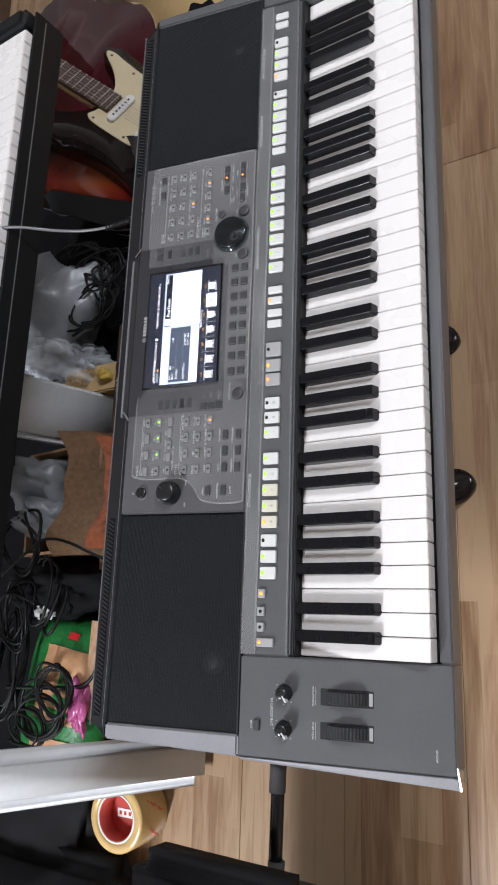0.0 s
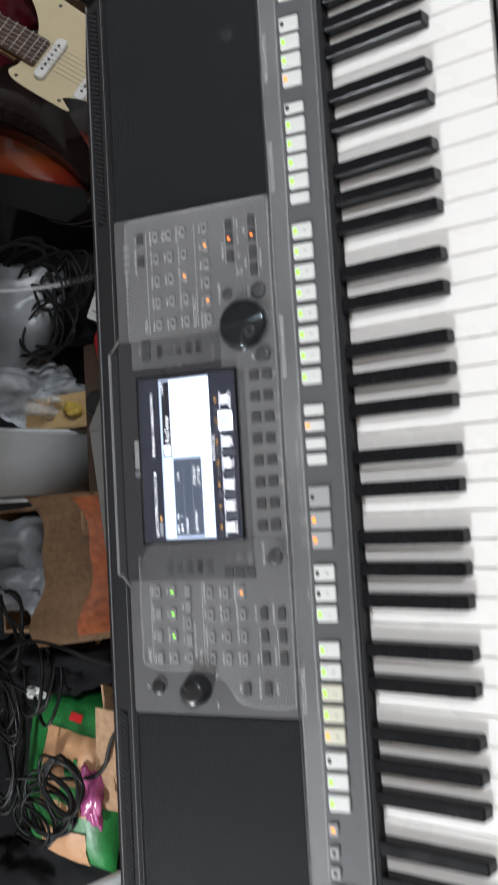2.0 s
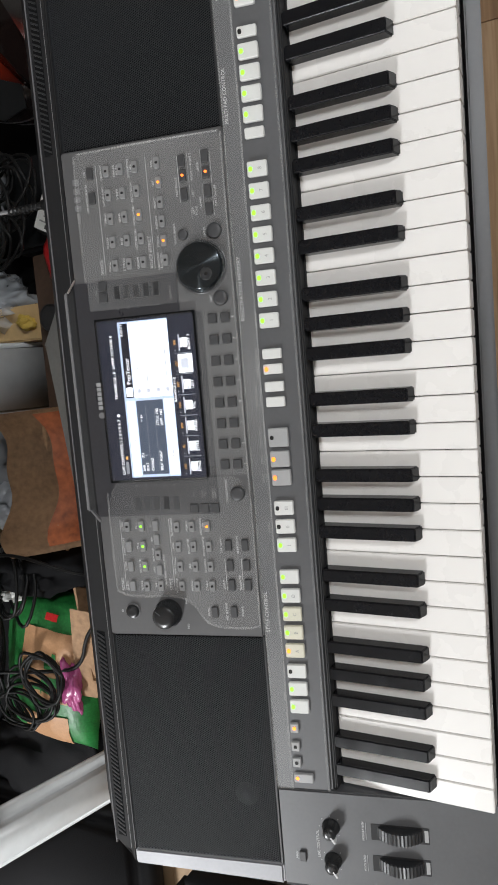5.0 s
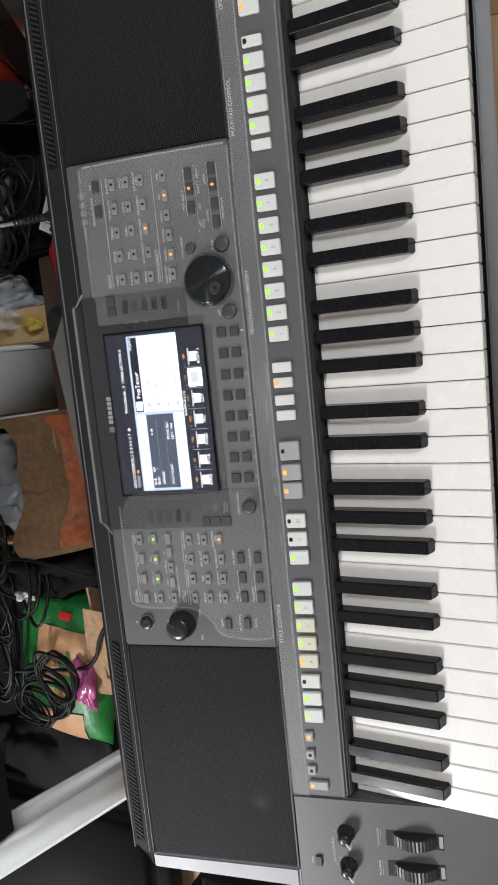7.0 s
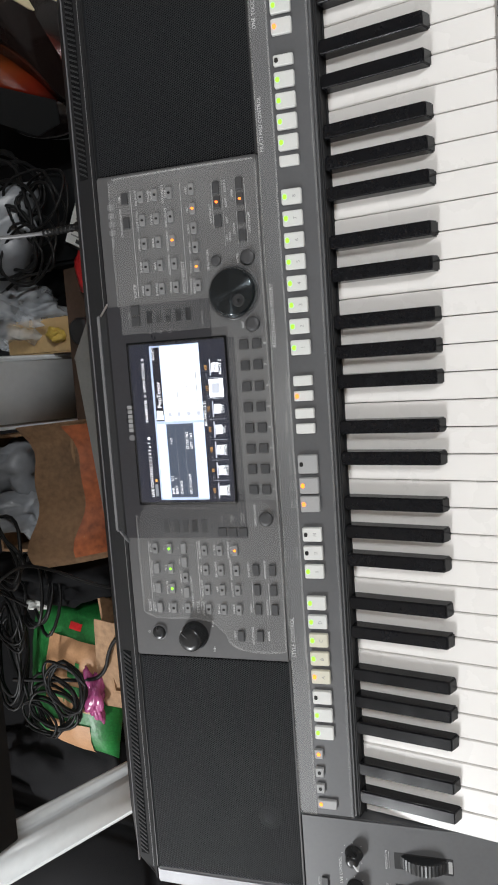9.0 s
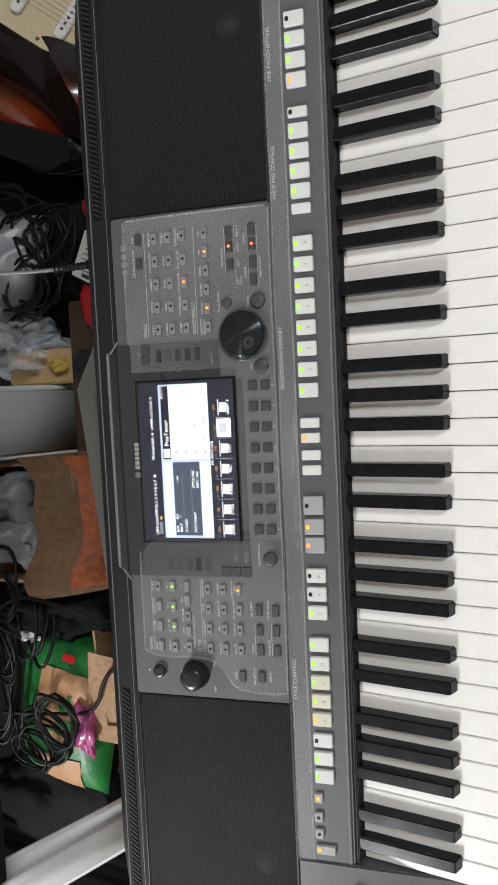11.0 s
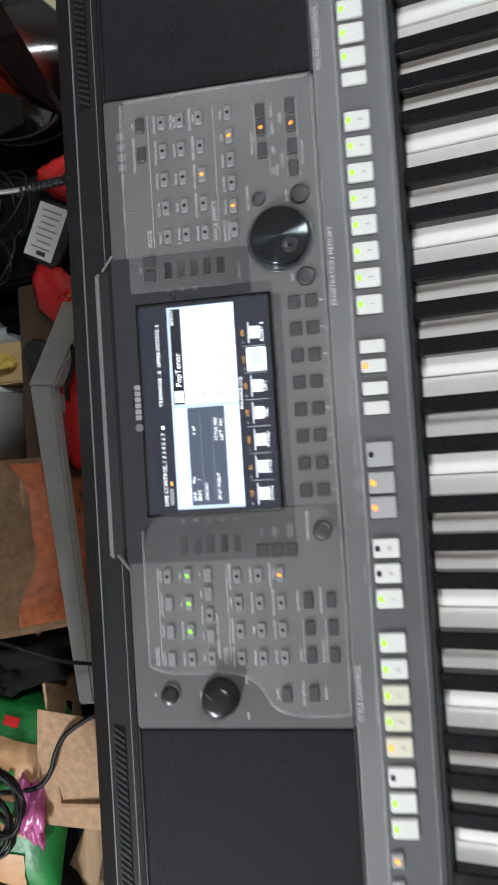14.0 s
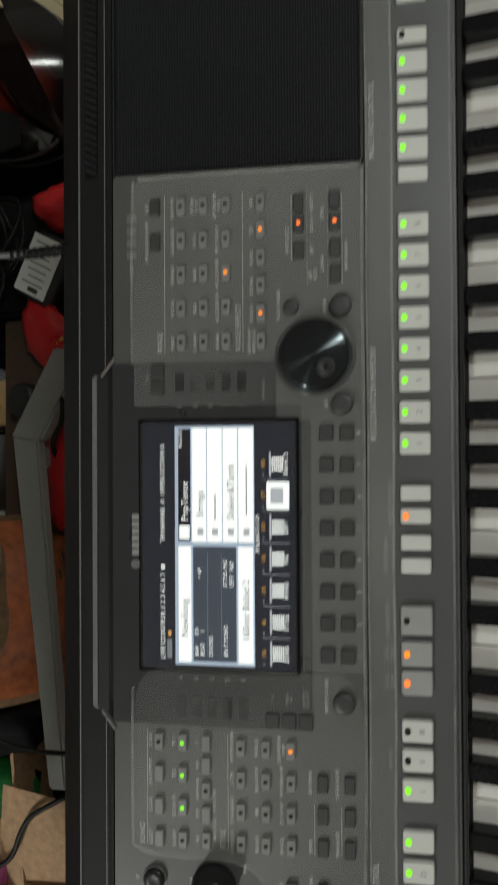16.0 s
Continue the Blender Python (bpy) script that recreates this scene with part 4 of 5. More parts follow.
# ---- stand, bench and floor things in front ----
stand = thing("keyboard_stand", (0.38, 0.2, 0), "low black metal cross stand under the large keyboard", "stand")
for y, s in ((0.08, 1), (0.34, -1)):
    part("rest_bar", sweep([(-0.06, y, BASE - 0.014), (0.85, y, BASE - 0.014)], 0.013, 14, 1), TUBE, stand, "", None, True)
    part("leg", sweep([(0.05, y + 0.02 * s, BASE - 0.02), (0.72, y + 0.02 * s, 0.02)], 0.014, 14, 1), TUBE, stand, "", None, True)
    part("leg", sweep([(0.72, y + 0.05 * s, BASE - 0.02), (0.05, y + 0.05 * s, 0.02)], 0.014, 14, 1), TUBE, stand, "", None, True)
for x in (0.05, 0.72):
    part("foot_bar", sweep([(x, 0.16, 0.016), (x, 0.46, 0.016)], 0.015, 14, 1), TUBE, stand, "", None, True)
part("side_tube", sweep([(-0.02, 0.283, KEY - 0.2), (-0.29, 0.288, KEY - 0.2)], 0.0092, 16, 1), TUBE, stand, "", None, True)
part("side_post", sweep([(-0.02, 0.283, KEY - 0.2), (-0.02, 0.283, BASE)], 0.012, 12, 1), TUBE, stand, "", None, True)
for x0, x1 in ((-0.150, -0.186), (-0.268, -0.296)):
    part("rubber_sleeve", sweep([(x0, 0.286, KEY - 0.2), (x1, 0.287, KEY - 0.2)], 0.0112, 18, 1), RUBBER, stand, "ribbed grey rubber sleeve", None, True)

bench = thing("bench", (-0.5, 0.32, 0), "low bench with a black padded seat", "bench")
part("seat", span(-0.76, -0.255, 0.19, 0.445, KEY - 0.16, KEY - 0.075, 0.025, 5), LEATHER, bench, "", None, True)
part("seat_board", span(-0.74, -0.275, 0.21, 0.425, KEY - 0.175, KEY - 0.16), BLACK, bench)
for y in (0.225, 0.34):
    part("leg", hexa([(-0.70, y, 0.0), (-0.66, y, 0.0), (-0.66, y + 0.03, 0.0), (-0.70, y + 0.03, 0.0)], [(-0.36, y, KEY - 0.175), (-0.32, y, KEY - 0.175), (-0.32, y + 0.03, KEY - 0.175), (-0.36, y + 0.03, KEY - 0.175)], 0.003), TUBE, bench)
    part("leg", hexa([(-0.40, y + 0.04, 0.0), (-0.36, y + 0.04, 0.0), (-0.36, y + 0.07, 0.0), (-0.40, y + 0.07, 0.0)], [(-0.70, y + 0.04, KEY - 0.175), (-0.66, y + 0.04, KEY - 0.175), (-0.66, y + 0.07, KEY - 0.175), (-0.70, y + 0.07, KEY - 0.175)], 0.003), TUBE, bench)
for x, y, yaw in ((0.243, 0.092, 20), (0.487, 0.108, 0)):
    ft = thing("rubber_foot", (x, y, 0), "dark glossy rubber foot resting on the floor", "foot", "rubber feet")
    part("body", plate([(0.024 * math.cos(a) * (1.25 if math.cos(a) > 0 else 1), 0.036 * math.sin(a)) for a in np.linspace(0, 2 * math.pi, 20, endpoint=False)], 0, 0.022, 0.008), DARKBODY, ft, "", pose(x, y, 0, 0, 0, yaw), True)

# ---- second keyboard on its white stand ----
K2 = KEY + 0.10
kb2 = thing("synthesizer", (0.45, 0.7, K2 - 0.06), "black synthesizer with white keys on a white stand", "keyboard")
part("front_rail", span(-0.135, 0.995, 0.598, 0.6025, K2 - 0.06, K2, 0.002, 3), SYNTH, kb2)
part("edge_line", span(-0.12, 0.985, 0.5972, 0.5982, K2 - 0.022, K2 - 0.0205), BAR, kb2)
part("end_block", span(-0.135, -0.095, 0.6025, 0.88, K2 - 0.06, K2 + 0.02, 0.01, 3), SYNTH, kb2)
part("end_block", span(0.955, 0.995, 0.6025, 0.88, K2 - 0.06, K2 + 0.02, 0.01, 3), SYNTH, kb2)
part("rear_panel", span(-0.095, 0.955, 0.720, 0.88, K2 - 0.06, K2 + 0.022, 0.004), IVORY, kb2, "pale control panel")
part("key_bed", span(-0.095, 0.955, 0.6025, 0.720, K2 - 0.06, K2 - 0.02), WELL, kb2)
k2 = mesh_of("white_key", span(0.0004, 0.0233, 0.6035, 0.720, K2 - 0.016, K2 + 0.012, 0.0014), IVORY)
for i in range(44):
    attach("white_key", k2, kb2, Matrix.Translation((-0.094 + 0.02375 * i, 0, 0)))
for x in (0.900, 0.872, 0.850):
    part("knob", lathe([(0.006, 0), (0.006, 0.012), (0.005, 0.014)], 18), CHROME, kb2, "", pose(x, 0.735, K2 + 0.021), True)

wstand = thing("white_stand", (0.1, 0.68, 0), "tall white metal stand with wide flat legs", "stand")


def wide_leg(x0, x1, y0, y1, z0, z1, deep, r):
    """A flat leg with rounded edges that leans back as it rises."""
    part("leg", hexa([(x0, y0, z0), (x1, y0, z0), (x1, y0 + deep, z0), (x0, y0 + deep, z0)], [(x0, y1, z1), (x1, y1, z1), (x1, y1 + deep, z1), (x0, y1 + deep, z1)], r, 6), WHITESTAND, wstand, "", None, True)


wide_leg(-0.240, -0.156, 0.528, 0.664, 0.0, K2 - 0.02, 0.046, 0.020)
wide_leg(0.362, 0.484, 0.772, 0.892, 0.040, K2 - 0.0855, 0.034, 0.010)
part("top_bar", span(-0.156, 0.95, 0.66, 0.70, K2 - 0.085, K2 - 0.0605, 0.004), WHITESTAND, wstand)
part("top_bar", span(-0.156, 0.95, 0.88, 0.92, K2 - 0.085, K2 - 0.0605, 0.004), WHITESTAND, wstand)
part("foot_plate", span(0.356, 0.488, 0.752, 0.822, 0.026, 0.040, 0.003), WHITESTAND, wstand, "bolted foot plate")
part("foot_pad", span(0.375, 0.455, 0.735, 0.760, 0.0, 0.030, 0.006), RUBBER, wstand, "dark rubber foot pad")
for x in (0.366, 0.378, 0.462, 0.478):
    part("bolt", lathe([(0.004, 0), (0.004, 0.001), (0.003, 0.0016)], 14), INK, wstand, "", pose(x, 0.762, 0.040), True)
ZL = 0.165
for nm, a, b, c, d in (("low_bar", (0.055, 0.613), (0.052, 0.638), (0.469, 0.690), (0.467, 0.652)), ("elbow", (0.462, 0.646), (0.467, 0.690), (0.574, 0.626), (0.548, 0.592))):
    drop = 0.004 if nm == "elbow" else 0.0
    part(nm, hexa([(*p, ZL - 0.030) for p in (a, b, c, d)], [(*p, ZL - 0.014 + drop) for p in (a, b, c, d)], 0.003), GREYSTRAP, wstand, "pale grey low bar")
part("post", span(0.075, 0.095, 0.614, 0.632, 0, ZL - 0.03, 0.003), GREYSTRAP, wstand)
part("post", span(0.43, 0.455, 0.652, 0.674, 0, ZL - 0.03, 0.003), GREYSTRAP, wstand)

# ---- things on the floor behind ----

def open_carton(name, x, y, w, d, h, yaw, label):
    c = thing(name, (x, y, 0), label, "box")
    m = pose(x, y, 0, 0, 0, yaw)
    t = 0.005
    for nm, b in (("bottom", (-w / 2, w / 2, -d / 2, d / 2, 0, t)), ("side", (-w / 2, -w / 2 + t, -d / 2, d / 2, t, h)), ("side", (w / 2 - t, w / 2, -d / 2, d / 2, t, h)), ("side", (-w / 2 + t, w / 2 - t, -d / 2, -d / 2 + t, t, h)), ("side", (-w / 2 + t, w / 2 - t, d / 2 - t, d / 2, t, h))):
        part(nm, span(*b), CARD, c, "", m)
    return c, m


carton, cm = open_carton("cardboard_carton", 0.252, 0.806, 0.205, 0.20, 0.15, 3, "open brown cardboard carton with orange print")


def bulged(z0, z1, out, u0=0.0, u1=1.0):
    """The carton's near side, which bellies out and leans over at its top."""
    bm, rows = bmesh.new(), []
    for i in range(17):
        a = u0 + (u1 - u0) * i / 16
        row = []
        for j in range(9):
            b = z0 + (z1 - z0) * j / 8
            edge = 0.018 * math.sin(6.5 * a + 0.6) + 0.010 * math.sin(13 * a)
            row.append(bm.verts.new((-0.115 + 0.23 * a, -0.118 - 0.050 * math.sin(math.pi * b) * (0.4 + 0.6 * math.sin(math.pi * a)) + 0.075 * b ** 3 - out, 0.005 + (0.190 + edge) * b)))
        rows.append(row)
    for a, b in zip(rows, rows[1:]):
        for k in range(8):
            bm.faces.new((a[k], a[k + 1], b[k + 1], b[k]))
    return bm


bm = bulged(0, 1, 0)
bmesh.ops.solidify(bm, geom=list(bm.faces), thickness=-0.005)
part("near_side", bm, CARD, carton, "bulging cardboard side", cm, True)
part("print_patch", bulged(0.05, 0.80, 0.0014, 0.05, 0.97), ORANGE, carton, "orange printed face", cm, True)
for z, w_, a in ((0.50, 0.07, 0.75), (0.54, 0.05, 0.66), (0.46, 0.05, 0.62)):
    part("printed_line", bulged(z, z + 0.014, 0.002, a - w_ / 2, a + w_ / 2), INK, carton, "", cm)
tray, tm = open_carton("cardboard_tray", 0.02, 0.68, 0.26, 0.12, 0.09, 6, "shallow brown cardboard tray, half open")
part("flap", hexa([(-0.13, -0.065, 0.085), (0.13, -0.065, 0.085), (0.13, -0.06, 0.085), (-0.13, -0.06, 0.085)], [(-0.12, -0.15, 0.11), (0.12, -0.14, 0.118), (0.12, -0.138, 0.122), (-0.12, -0.148, 0.114)]), CARD, tray, "", tm)
board = thing("cardboard_sheet", (-0.12, 0.60, 0), "creased sheet of brown cardboard on the floor", "box")
part("sheet", hexa([(-0.150, 0.635, 0.0), (-0.115, 0.62, 0.0), (-0.115, 0.765, 0.0), (-0.150, 0.775, 0.0)], [(-0.150, 0.640, 0.070), (0.02, 0.610, 0.112), (0.03, 0.735, 0.116), (-0.150, 0.775, 0.080)], 0.002), CARD, board)


def soft(name, x, y, z, s, seed, mat, label, category, rough=0.35, yaw=0):
    ob = tagged(new(name, mesh_of(name, crumple(*s, seed, rough), mat, True)), label, category)
    ob.matrix_world = pose(x, y, z, 0, 0, yaw)
    return ob


def pillow_bag(name, x, y, z, sx_, sy_, sz_, yaw, tilt, mat, label):
    """A filled plastic bag: a puffed, wrinkled cushion with crimped ends."""
    bag = thing(name, (x, y, z), label, "bag")
    bm = bmesh.new()
    grid = []
    for side in (1, -1):
        rows_ = []
        for i in range(19):
            a = i / 18 * 2 - 1
            row = []
            for j in range(13):
                b = j / 12 * 2 - 1
                puff = (max(0, 1 - abs(a) ** 3.5) ** 0.6) * (max(0, 1 - abs(b) ** 3) ** 0.6)
                n = 0.12 * noise.noise(Vector((a * 3, b * 3, side + x * 9))) + 0.06 * noise.noise(Vector((a * 9, b * 9, side)))
                row.append(bm.verts.new((a * sx_ / 2 * (1 - 0.04 * abs(b)), b * sy_ / 2 * (1 - 0.06 * abs(a)), sz_ / 2 + side * sz_ / 2 * puff * (1 + n))))
            rows_.append(row)
        for p, q in zip(rows_, rows_[1:]):
            for k in range(12):
                bm.faces.new((p[k], p[k + 1], q[k + 1], q[k]))
    bmesh.ops.remove_doubles(bm, verts=list(bm.verts), dist=0.0004)
    m = pose(x, y, z, tilt, 0, yaw)
    part("bag_skin", bm, mat, bag, "", m, True)
    return bag, m, sz_


BX, BY, BH = 0.30, 0.215, 0.10
gb, gm, gh = pillow_bag("snack_bag", -0.110, 0.845, 0.0, BX, BY, BH, -8, 0, GREENBAG, "shiny green plastic bag with a tan printed label")


def on_bag(a0, a1, c0, c1, lift, n=12):
    """A patch that follows the bag's puffed upper side."""
    bm, rows = bmesh.new(), []
    for i in range(n + 1):
        row = []
        for j in range(n + 1):
            a, b = a0 + (a1 - a0) * i / n, c0 + (c1 - c0) * j / n
            puff = (max(0, 1 - abs(a) ** 3.5) ** 0.6) * (max(0, 1 - abs(b) ** 3) ** 0.6)
            k = 0.12 * noise.noise(Vector((a * 3, b * 3, 1 - 0.110 * 9))) + 0.06 * noise.noise(Vector((a * 9, b * 9, 1)))
            row.append(bm.verts.new((a * BX / 2 * (1 - 0.04 * abs(b)), b * BY / 2 * (1 - 0.06 * abs(a)), BH / 2 + BH / 2 * puff * (1 + k) + lift)))
        rows.append(row)
    for a, b in zip(rows, rows[1:]):
        for k in range(n):
            bm.faces.new((a[k], a[k + 1], b[k + 1], b[k]))
    return bm


part("label", on_bag(-0.30, 0.60, -0.80, 0.30, 0.0022), TAN, gb, "tan printed label", gm, True)
part("label", on_bag(-0.92, -0.50, -0.62, 0.35, 0.0022), TAN, gb, "tan printed label", gm, True)
for a0, a1, c0, c1 in ((0.10, 0.34, -0.45, -0.36), (0.12, 0.30, -0.28, -0.20), (0.10, 0.18, -0.36, -0.28), (-0.10, 0.02, -0.5, -0.1), (-0.2, -0.15, -0.6, 0.1)):
    part("printed_mark", on_bag(a0, a1, c0, c1, 0.0036, 4), GREENBAG, gb, "", gm, True)
part("printed_mark", on_bag(0.72, 0.80, -0.40, -0.15, 0.003, 5), REDPK, gb, "red printed mark", gm, True)
soft("plastic_wrap", -0.125, 0.768, 0.078, (0.085, 0.034, 0.026), 5, PINK, "crumpled glossy pink plastic wrapper", "wrapper", 0.7)
soft("plastic_bag", 0.680, 0.93, 0.0, (0.20, 0.26, 0.17), 2, WHITEBAG, "crumpled white translucent plastic bag", "bag", 0.55, 20)
soft("plastic_bag", 0.560, 0.90, 0.0, (0.11, 0.22, 0.15), 7, CLEARBAG, "crumpled clear plastic bag with things inside", "bag", 0.55, -10)
soft("plastic_bag", 0.290, 0.878, 0.006, (0.11, 0.10, 0.19), 9, WHITEBAG, "crumpled white plastic bag beside the carton", "bag", 0.6)
soft("plastic_bag", 0.215, 0.835, 0.006, (0.09, 0.10, 0.17), 13, WHITEBAG, "crumpled white plastic bag in the carton", "bag", 0.6)
# Bundle added only to blacken the gap between carton and green bag
soft("dark_filler", 0.095, 0.86, 0.0, (0.12, 0.30, 0.13), 15, CLOTH, "added dark bundle that blackens the gap between the carton and the bag", "cloth", 0.4)
soft("paper_scrap", 0.045, 0.862, 0.10, (0.03, 0.05, 0.02), 21, PAPER, "small torn scrap of pale paper", "paper", 0.8)
wood_box = thing("wooden_box", (0.50, 0.74, 0), "pale wooden board box behind the stand", "box")
part("board", span(0.485, 0.545, 0.63, 0.90, 0.0, KEY - 0.30, 0.003), NATURAL, wood_box)
jar = thing("black_jar", (0.515, 0.70, KEY - 0.30), "small black plastic cap on the board", "cap")
part("body", lathe([(0.022, 0), (0.022, 0.03), (0.017, 0.036), (0.010, 0.036)], 24), BLACK, jar, "", pose(0.515, 0.70, KEY - 0.30), True)
soft("yellow_wrapper", 0.515, 0.775, KEY - 0.30, (0.022, 0.034, 0.018), 31, YELLOW, "crumpled yellow wrapper scrap", "wrapper", 0.5)

# power adapter and red packets
ad = thing("power_adapter", (0.64, 0.64, 0), "black power adapter with a white printed label", "adapter")
am = pose(0.680, 0.672, KEY - 0.285, 0, 0, -27)
part("body", block(0.085, 0.060, 0.032, 0.006, 3), BLACK, ad, "", am, True)
part("label", block(0.074, 0.050, 0.0006, 0.0002, 1, (0.0, 0, 0.0163)), PAPER, ad, "white printed label", am)
for i in range(7):
    part("printed_line", block(0.0022, 0.034 - 0.004 * (i % 3), 0.0002, 0, 1, (0.028 - 0.0085 * i, -0.002 * (i % 2), 0.0168)), FAINT, ad, "", am)
part("printed_mark", block(0.006, 0.016, 0.0002, 0, 1, (-0.030, -0.004, 0.0168)), INK, ad, "", am)
crate = thing("dark_crate", (0.66, 0.72, 0), "dark plastic crate under the adapter", "crate")
part("body", span(0.630, 0.78, 0.60, 0.80, 0, KEY - 0.302, 0.006), SYNTH, crate)
for x, y, z, sc, yaw in ((0.430, 0.625, KEY - 0.290, 1.1, 8), (0.590, 0.665, KEY - 0.300, 0.8, 40), (0.755, 0.640, KEY - 0.300, 0.7, 75)):
    pk = thing("snack_packet", (x, y, z), "glossy red snack packet with yellow print", "packet", "red packets")
    pk_m = pose(x, y, z, 0, 0, yaw)
    part("body", crumple(0.15 * sc, 0.085 * sc, 0.028, x * 10, 0.25, 4), REDPK, pk, "", pk_m, True)
    for k in range(3):
        part("printed_mark", block(0.006 * sc, 0.022 - 0.004 * k, 0.003, 0.001, 1, (-0.045 * sc + 0.010 * k, -0.012, 0.027)), YELLOW, pk, "yellow print", pk_m)
shelf = thing("low_shelf", (0.5, 0.57, 0), "dark low wooden shelf board behind the keyboard", "shelf")
part("board", span(0.345, 0.62, 0.55, 0.745, KEY - 0.307, KEY - 0.292, 0.002), DARKWOOD, shelf)
for x in (0.360, 0.605):
    part("support", span(x - 0.01, x + 0.01, 0.56, 0.74, 0, KEY - 0.307), DARKWOOD, shelf)
connector = thing("socket_block", (0.12, 0.56, 0), "small pale plastic socket block", "socket")
part("body", span(0.135, 0.185, 0.515, 0.545, 0, KEY - 0.25, 0.003), PAPER, connector)

# cables
random.seed(11)


def tangle(cx, cy, z, spread, loops, seed, r=0.0032, mat=CABLE):
    rng = random.Random(seed)
    pts, a = [], rng.random() * 6
    for i in range(loops * 6):
        a += 1.05 + 0.5 * (rng.random() - 0.5)
        k = 0.5 + 0.5 * rng.random()
        pts.append((cx + spread[0] * k * math.cos(a) + 0.02 * (rng.random() - 0.5), cy + spread[1] * k * math.sin(a), z + spread[2] * rng.random()))
    return sweep(pts, r, 7, 2)


for i, (cx, cy, z, sp, loops, r) in enumerate(((-0.14, 0.84, 0.115, (0.06, 0.075, 0.02), 5, 0.0028), (-0.17, 0.87, 0.115, (0.05, 0.06, 0.02), 4, 0.0024), (-0.06, 0.93, 0.11, (0.12, 0.05, 0.04), 5, 0.0032),
                                              (0.64, 0.76, 0.13, (0.07, 0.08, 0.05), 3, 0.0022), (0.72, 0.74, 0.12, (0.07, 0.08, 0.05), 4, 0.0024), (0.03, 0.90, 0.14, (0.09, 0.07, 0.03), 5, 0.0024), (-0.10, 0.80, 0.125, (0.06, 0.06, 0.02), 4, 0.0028),
                                              (0.68, 0.80, 0.12, (0.10, 0.10, 0.05), 3, 0.003), (0.08, 0.84, 0.12, (0.10, 0.08, 0.05), 4, 0.003),
                                              (0.16, 0.83, 0.20, (0.09, 0.07, 0.04), 3, 0.003), (0.74, 0.85, 0.10, (0.10, 0.12, 0.06), 4, 0.003), (0.40, 0.90, 0.2, (0.12, 0.06, 0.05), 3, 0.003))):
    tagged(new("cable", mesh_of("cable", tangle(cx, cy, z, sp, loops, i, r), CABLE, True)), "tangled black cable lying over the clutter", "cable", "tangled cables")
for nm, pts, r, mat, lb in (("cable", [(0.02, 0.95, 0.24), (0.14, 0.80, 0.232), (0.17, 0.70, 0.262), (0.12, 0.60, 0.215), (0.10, 0.54, 0.10)], 0.0026, CABLE, "thin black cable across the cardboard carton"),
                            ("cable", [(-0.10, 0.92, 0.14), (-0.095, 0.80, 0.112), (-0.085, 0.735, 0.100), (-0.01, 0.70, 0.118), (0.02, 0.655, 0.125), (0.05, 0.60, 0.10), (0.085, 0.53, 0.05)], 0.0035, CABLE, "black cable running over the cardboard tray"),
                            ("cable", [(0.27, 0.62, 0.05), (0.20, 0.64, 0.12), (0.14, 0.60, 0.125), (0.10, 0.66, 0.10), (0.15, 0.72, 0.04)], 0.0025, WHITECABLE, "thin white cable looped under the bar"),
                            ("cable", [(0.62, 0.60, 0.04), (0.56, 0.66, 0.13), (0.50, 0.60, 0.16), (0.44, 0.66, 0.13), (0.40, 0.58, 0.05)], 0.0030, CABLE, "black cable over the red packets"),
                            ("cable", [(0.78, 0.62, 0.05), (0.70, 0.60, 0.13), (0.60, 0.59, 0.13), (0.55, 0.62, 0.09), (0.52, 0.56, 0.05)], 0.0030, CABLE, "black cable beside the power adapter")):
    tagged(new(nm, mesh_of(nm, sweep(pts, r, 8, 3), mat, True)), lb, "cable")

jack = thing("jack_cable", (0.60, 0.44, KEY + 0.018), "grey cable with a ribbed strain relief plugged into the keyboard", "cable")
part("lead", sweep([(0.56, 0.90, K2 + 0.030), (0.58, 0.75, K2 + 0.030), (0.590, 0.66, K2 + 0.018), (0.597, 0.600, K2 + 0.008), (0.600, 0.54, KEY + 0.045), (0.600, 0.49, KEY + 0.022), (0.600, 0.440, KEY + 0.018)], 0.0022, 8, 3), BAR, jack, "", None, True)
part("strain_relief", sweep([(0.600, 0.478, KEY + 0.0195), (0.600, 0.425, KEY + 0.0175)], 0.0030, 12, 1), CABLE, jack, "", None, True)
for k in range(8):
    part("rib", sweep([(0.600, 0.474 - 0.006 * k, KEY + 0.0193 - 0.0002 * k), (0.600, 0.471 - 0.006 * k, KEY + 0.0192 - 0.0002 * k)], 0.0041, 12, 1), CABLE, jack, "", None, True)
part("plug", sweep([(0.600, 0.428, KEY + 0.0175), (0.600, 0.3995, KEY + 0.0170)], 0.0055, 14, 1), CABLE, jack, "", None, True)

# roll of packing tape, tipped
roll = thing("tape_roll", (-0.296, 0.69, 0), "roll of tan packing tape with a red core", "tape")
rm = pose(-0.298, 0.678, 0.0405, 4, -3, 0)
part("tape", ring_solid([(0.0400, -0.037), (0.055, -0.037), (0.0562, -0.035), (0.0562, 0.035), (0.055, 0.037), (0.0400, 0.037)]), TAPE, roll, "", rm, True)
part("liner", ring_solid([(0.0399, -0.0372), (0.0399, 0.0376), (0.0372, 0.0376), (0.0372, -0.0372)]), PAPER, roll, "pale cardboard liner", rm, True)
part("core", ring_solid([(0.0371, -0.0372), (0.0371, 0.0368), (0.0355, 0.0368), (0.0355, -0.0372)]), TAPECORE, roll, "red cardboard core", rm, True)
part("core_floor", lathe([(0.0353, 0.002), (0.0353, 0.004)], 40), TAPECORE, roll, "red print inside the core", rm)
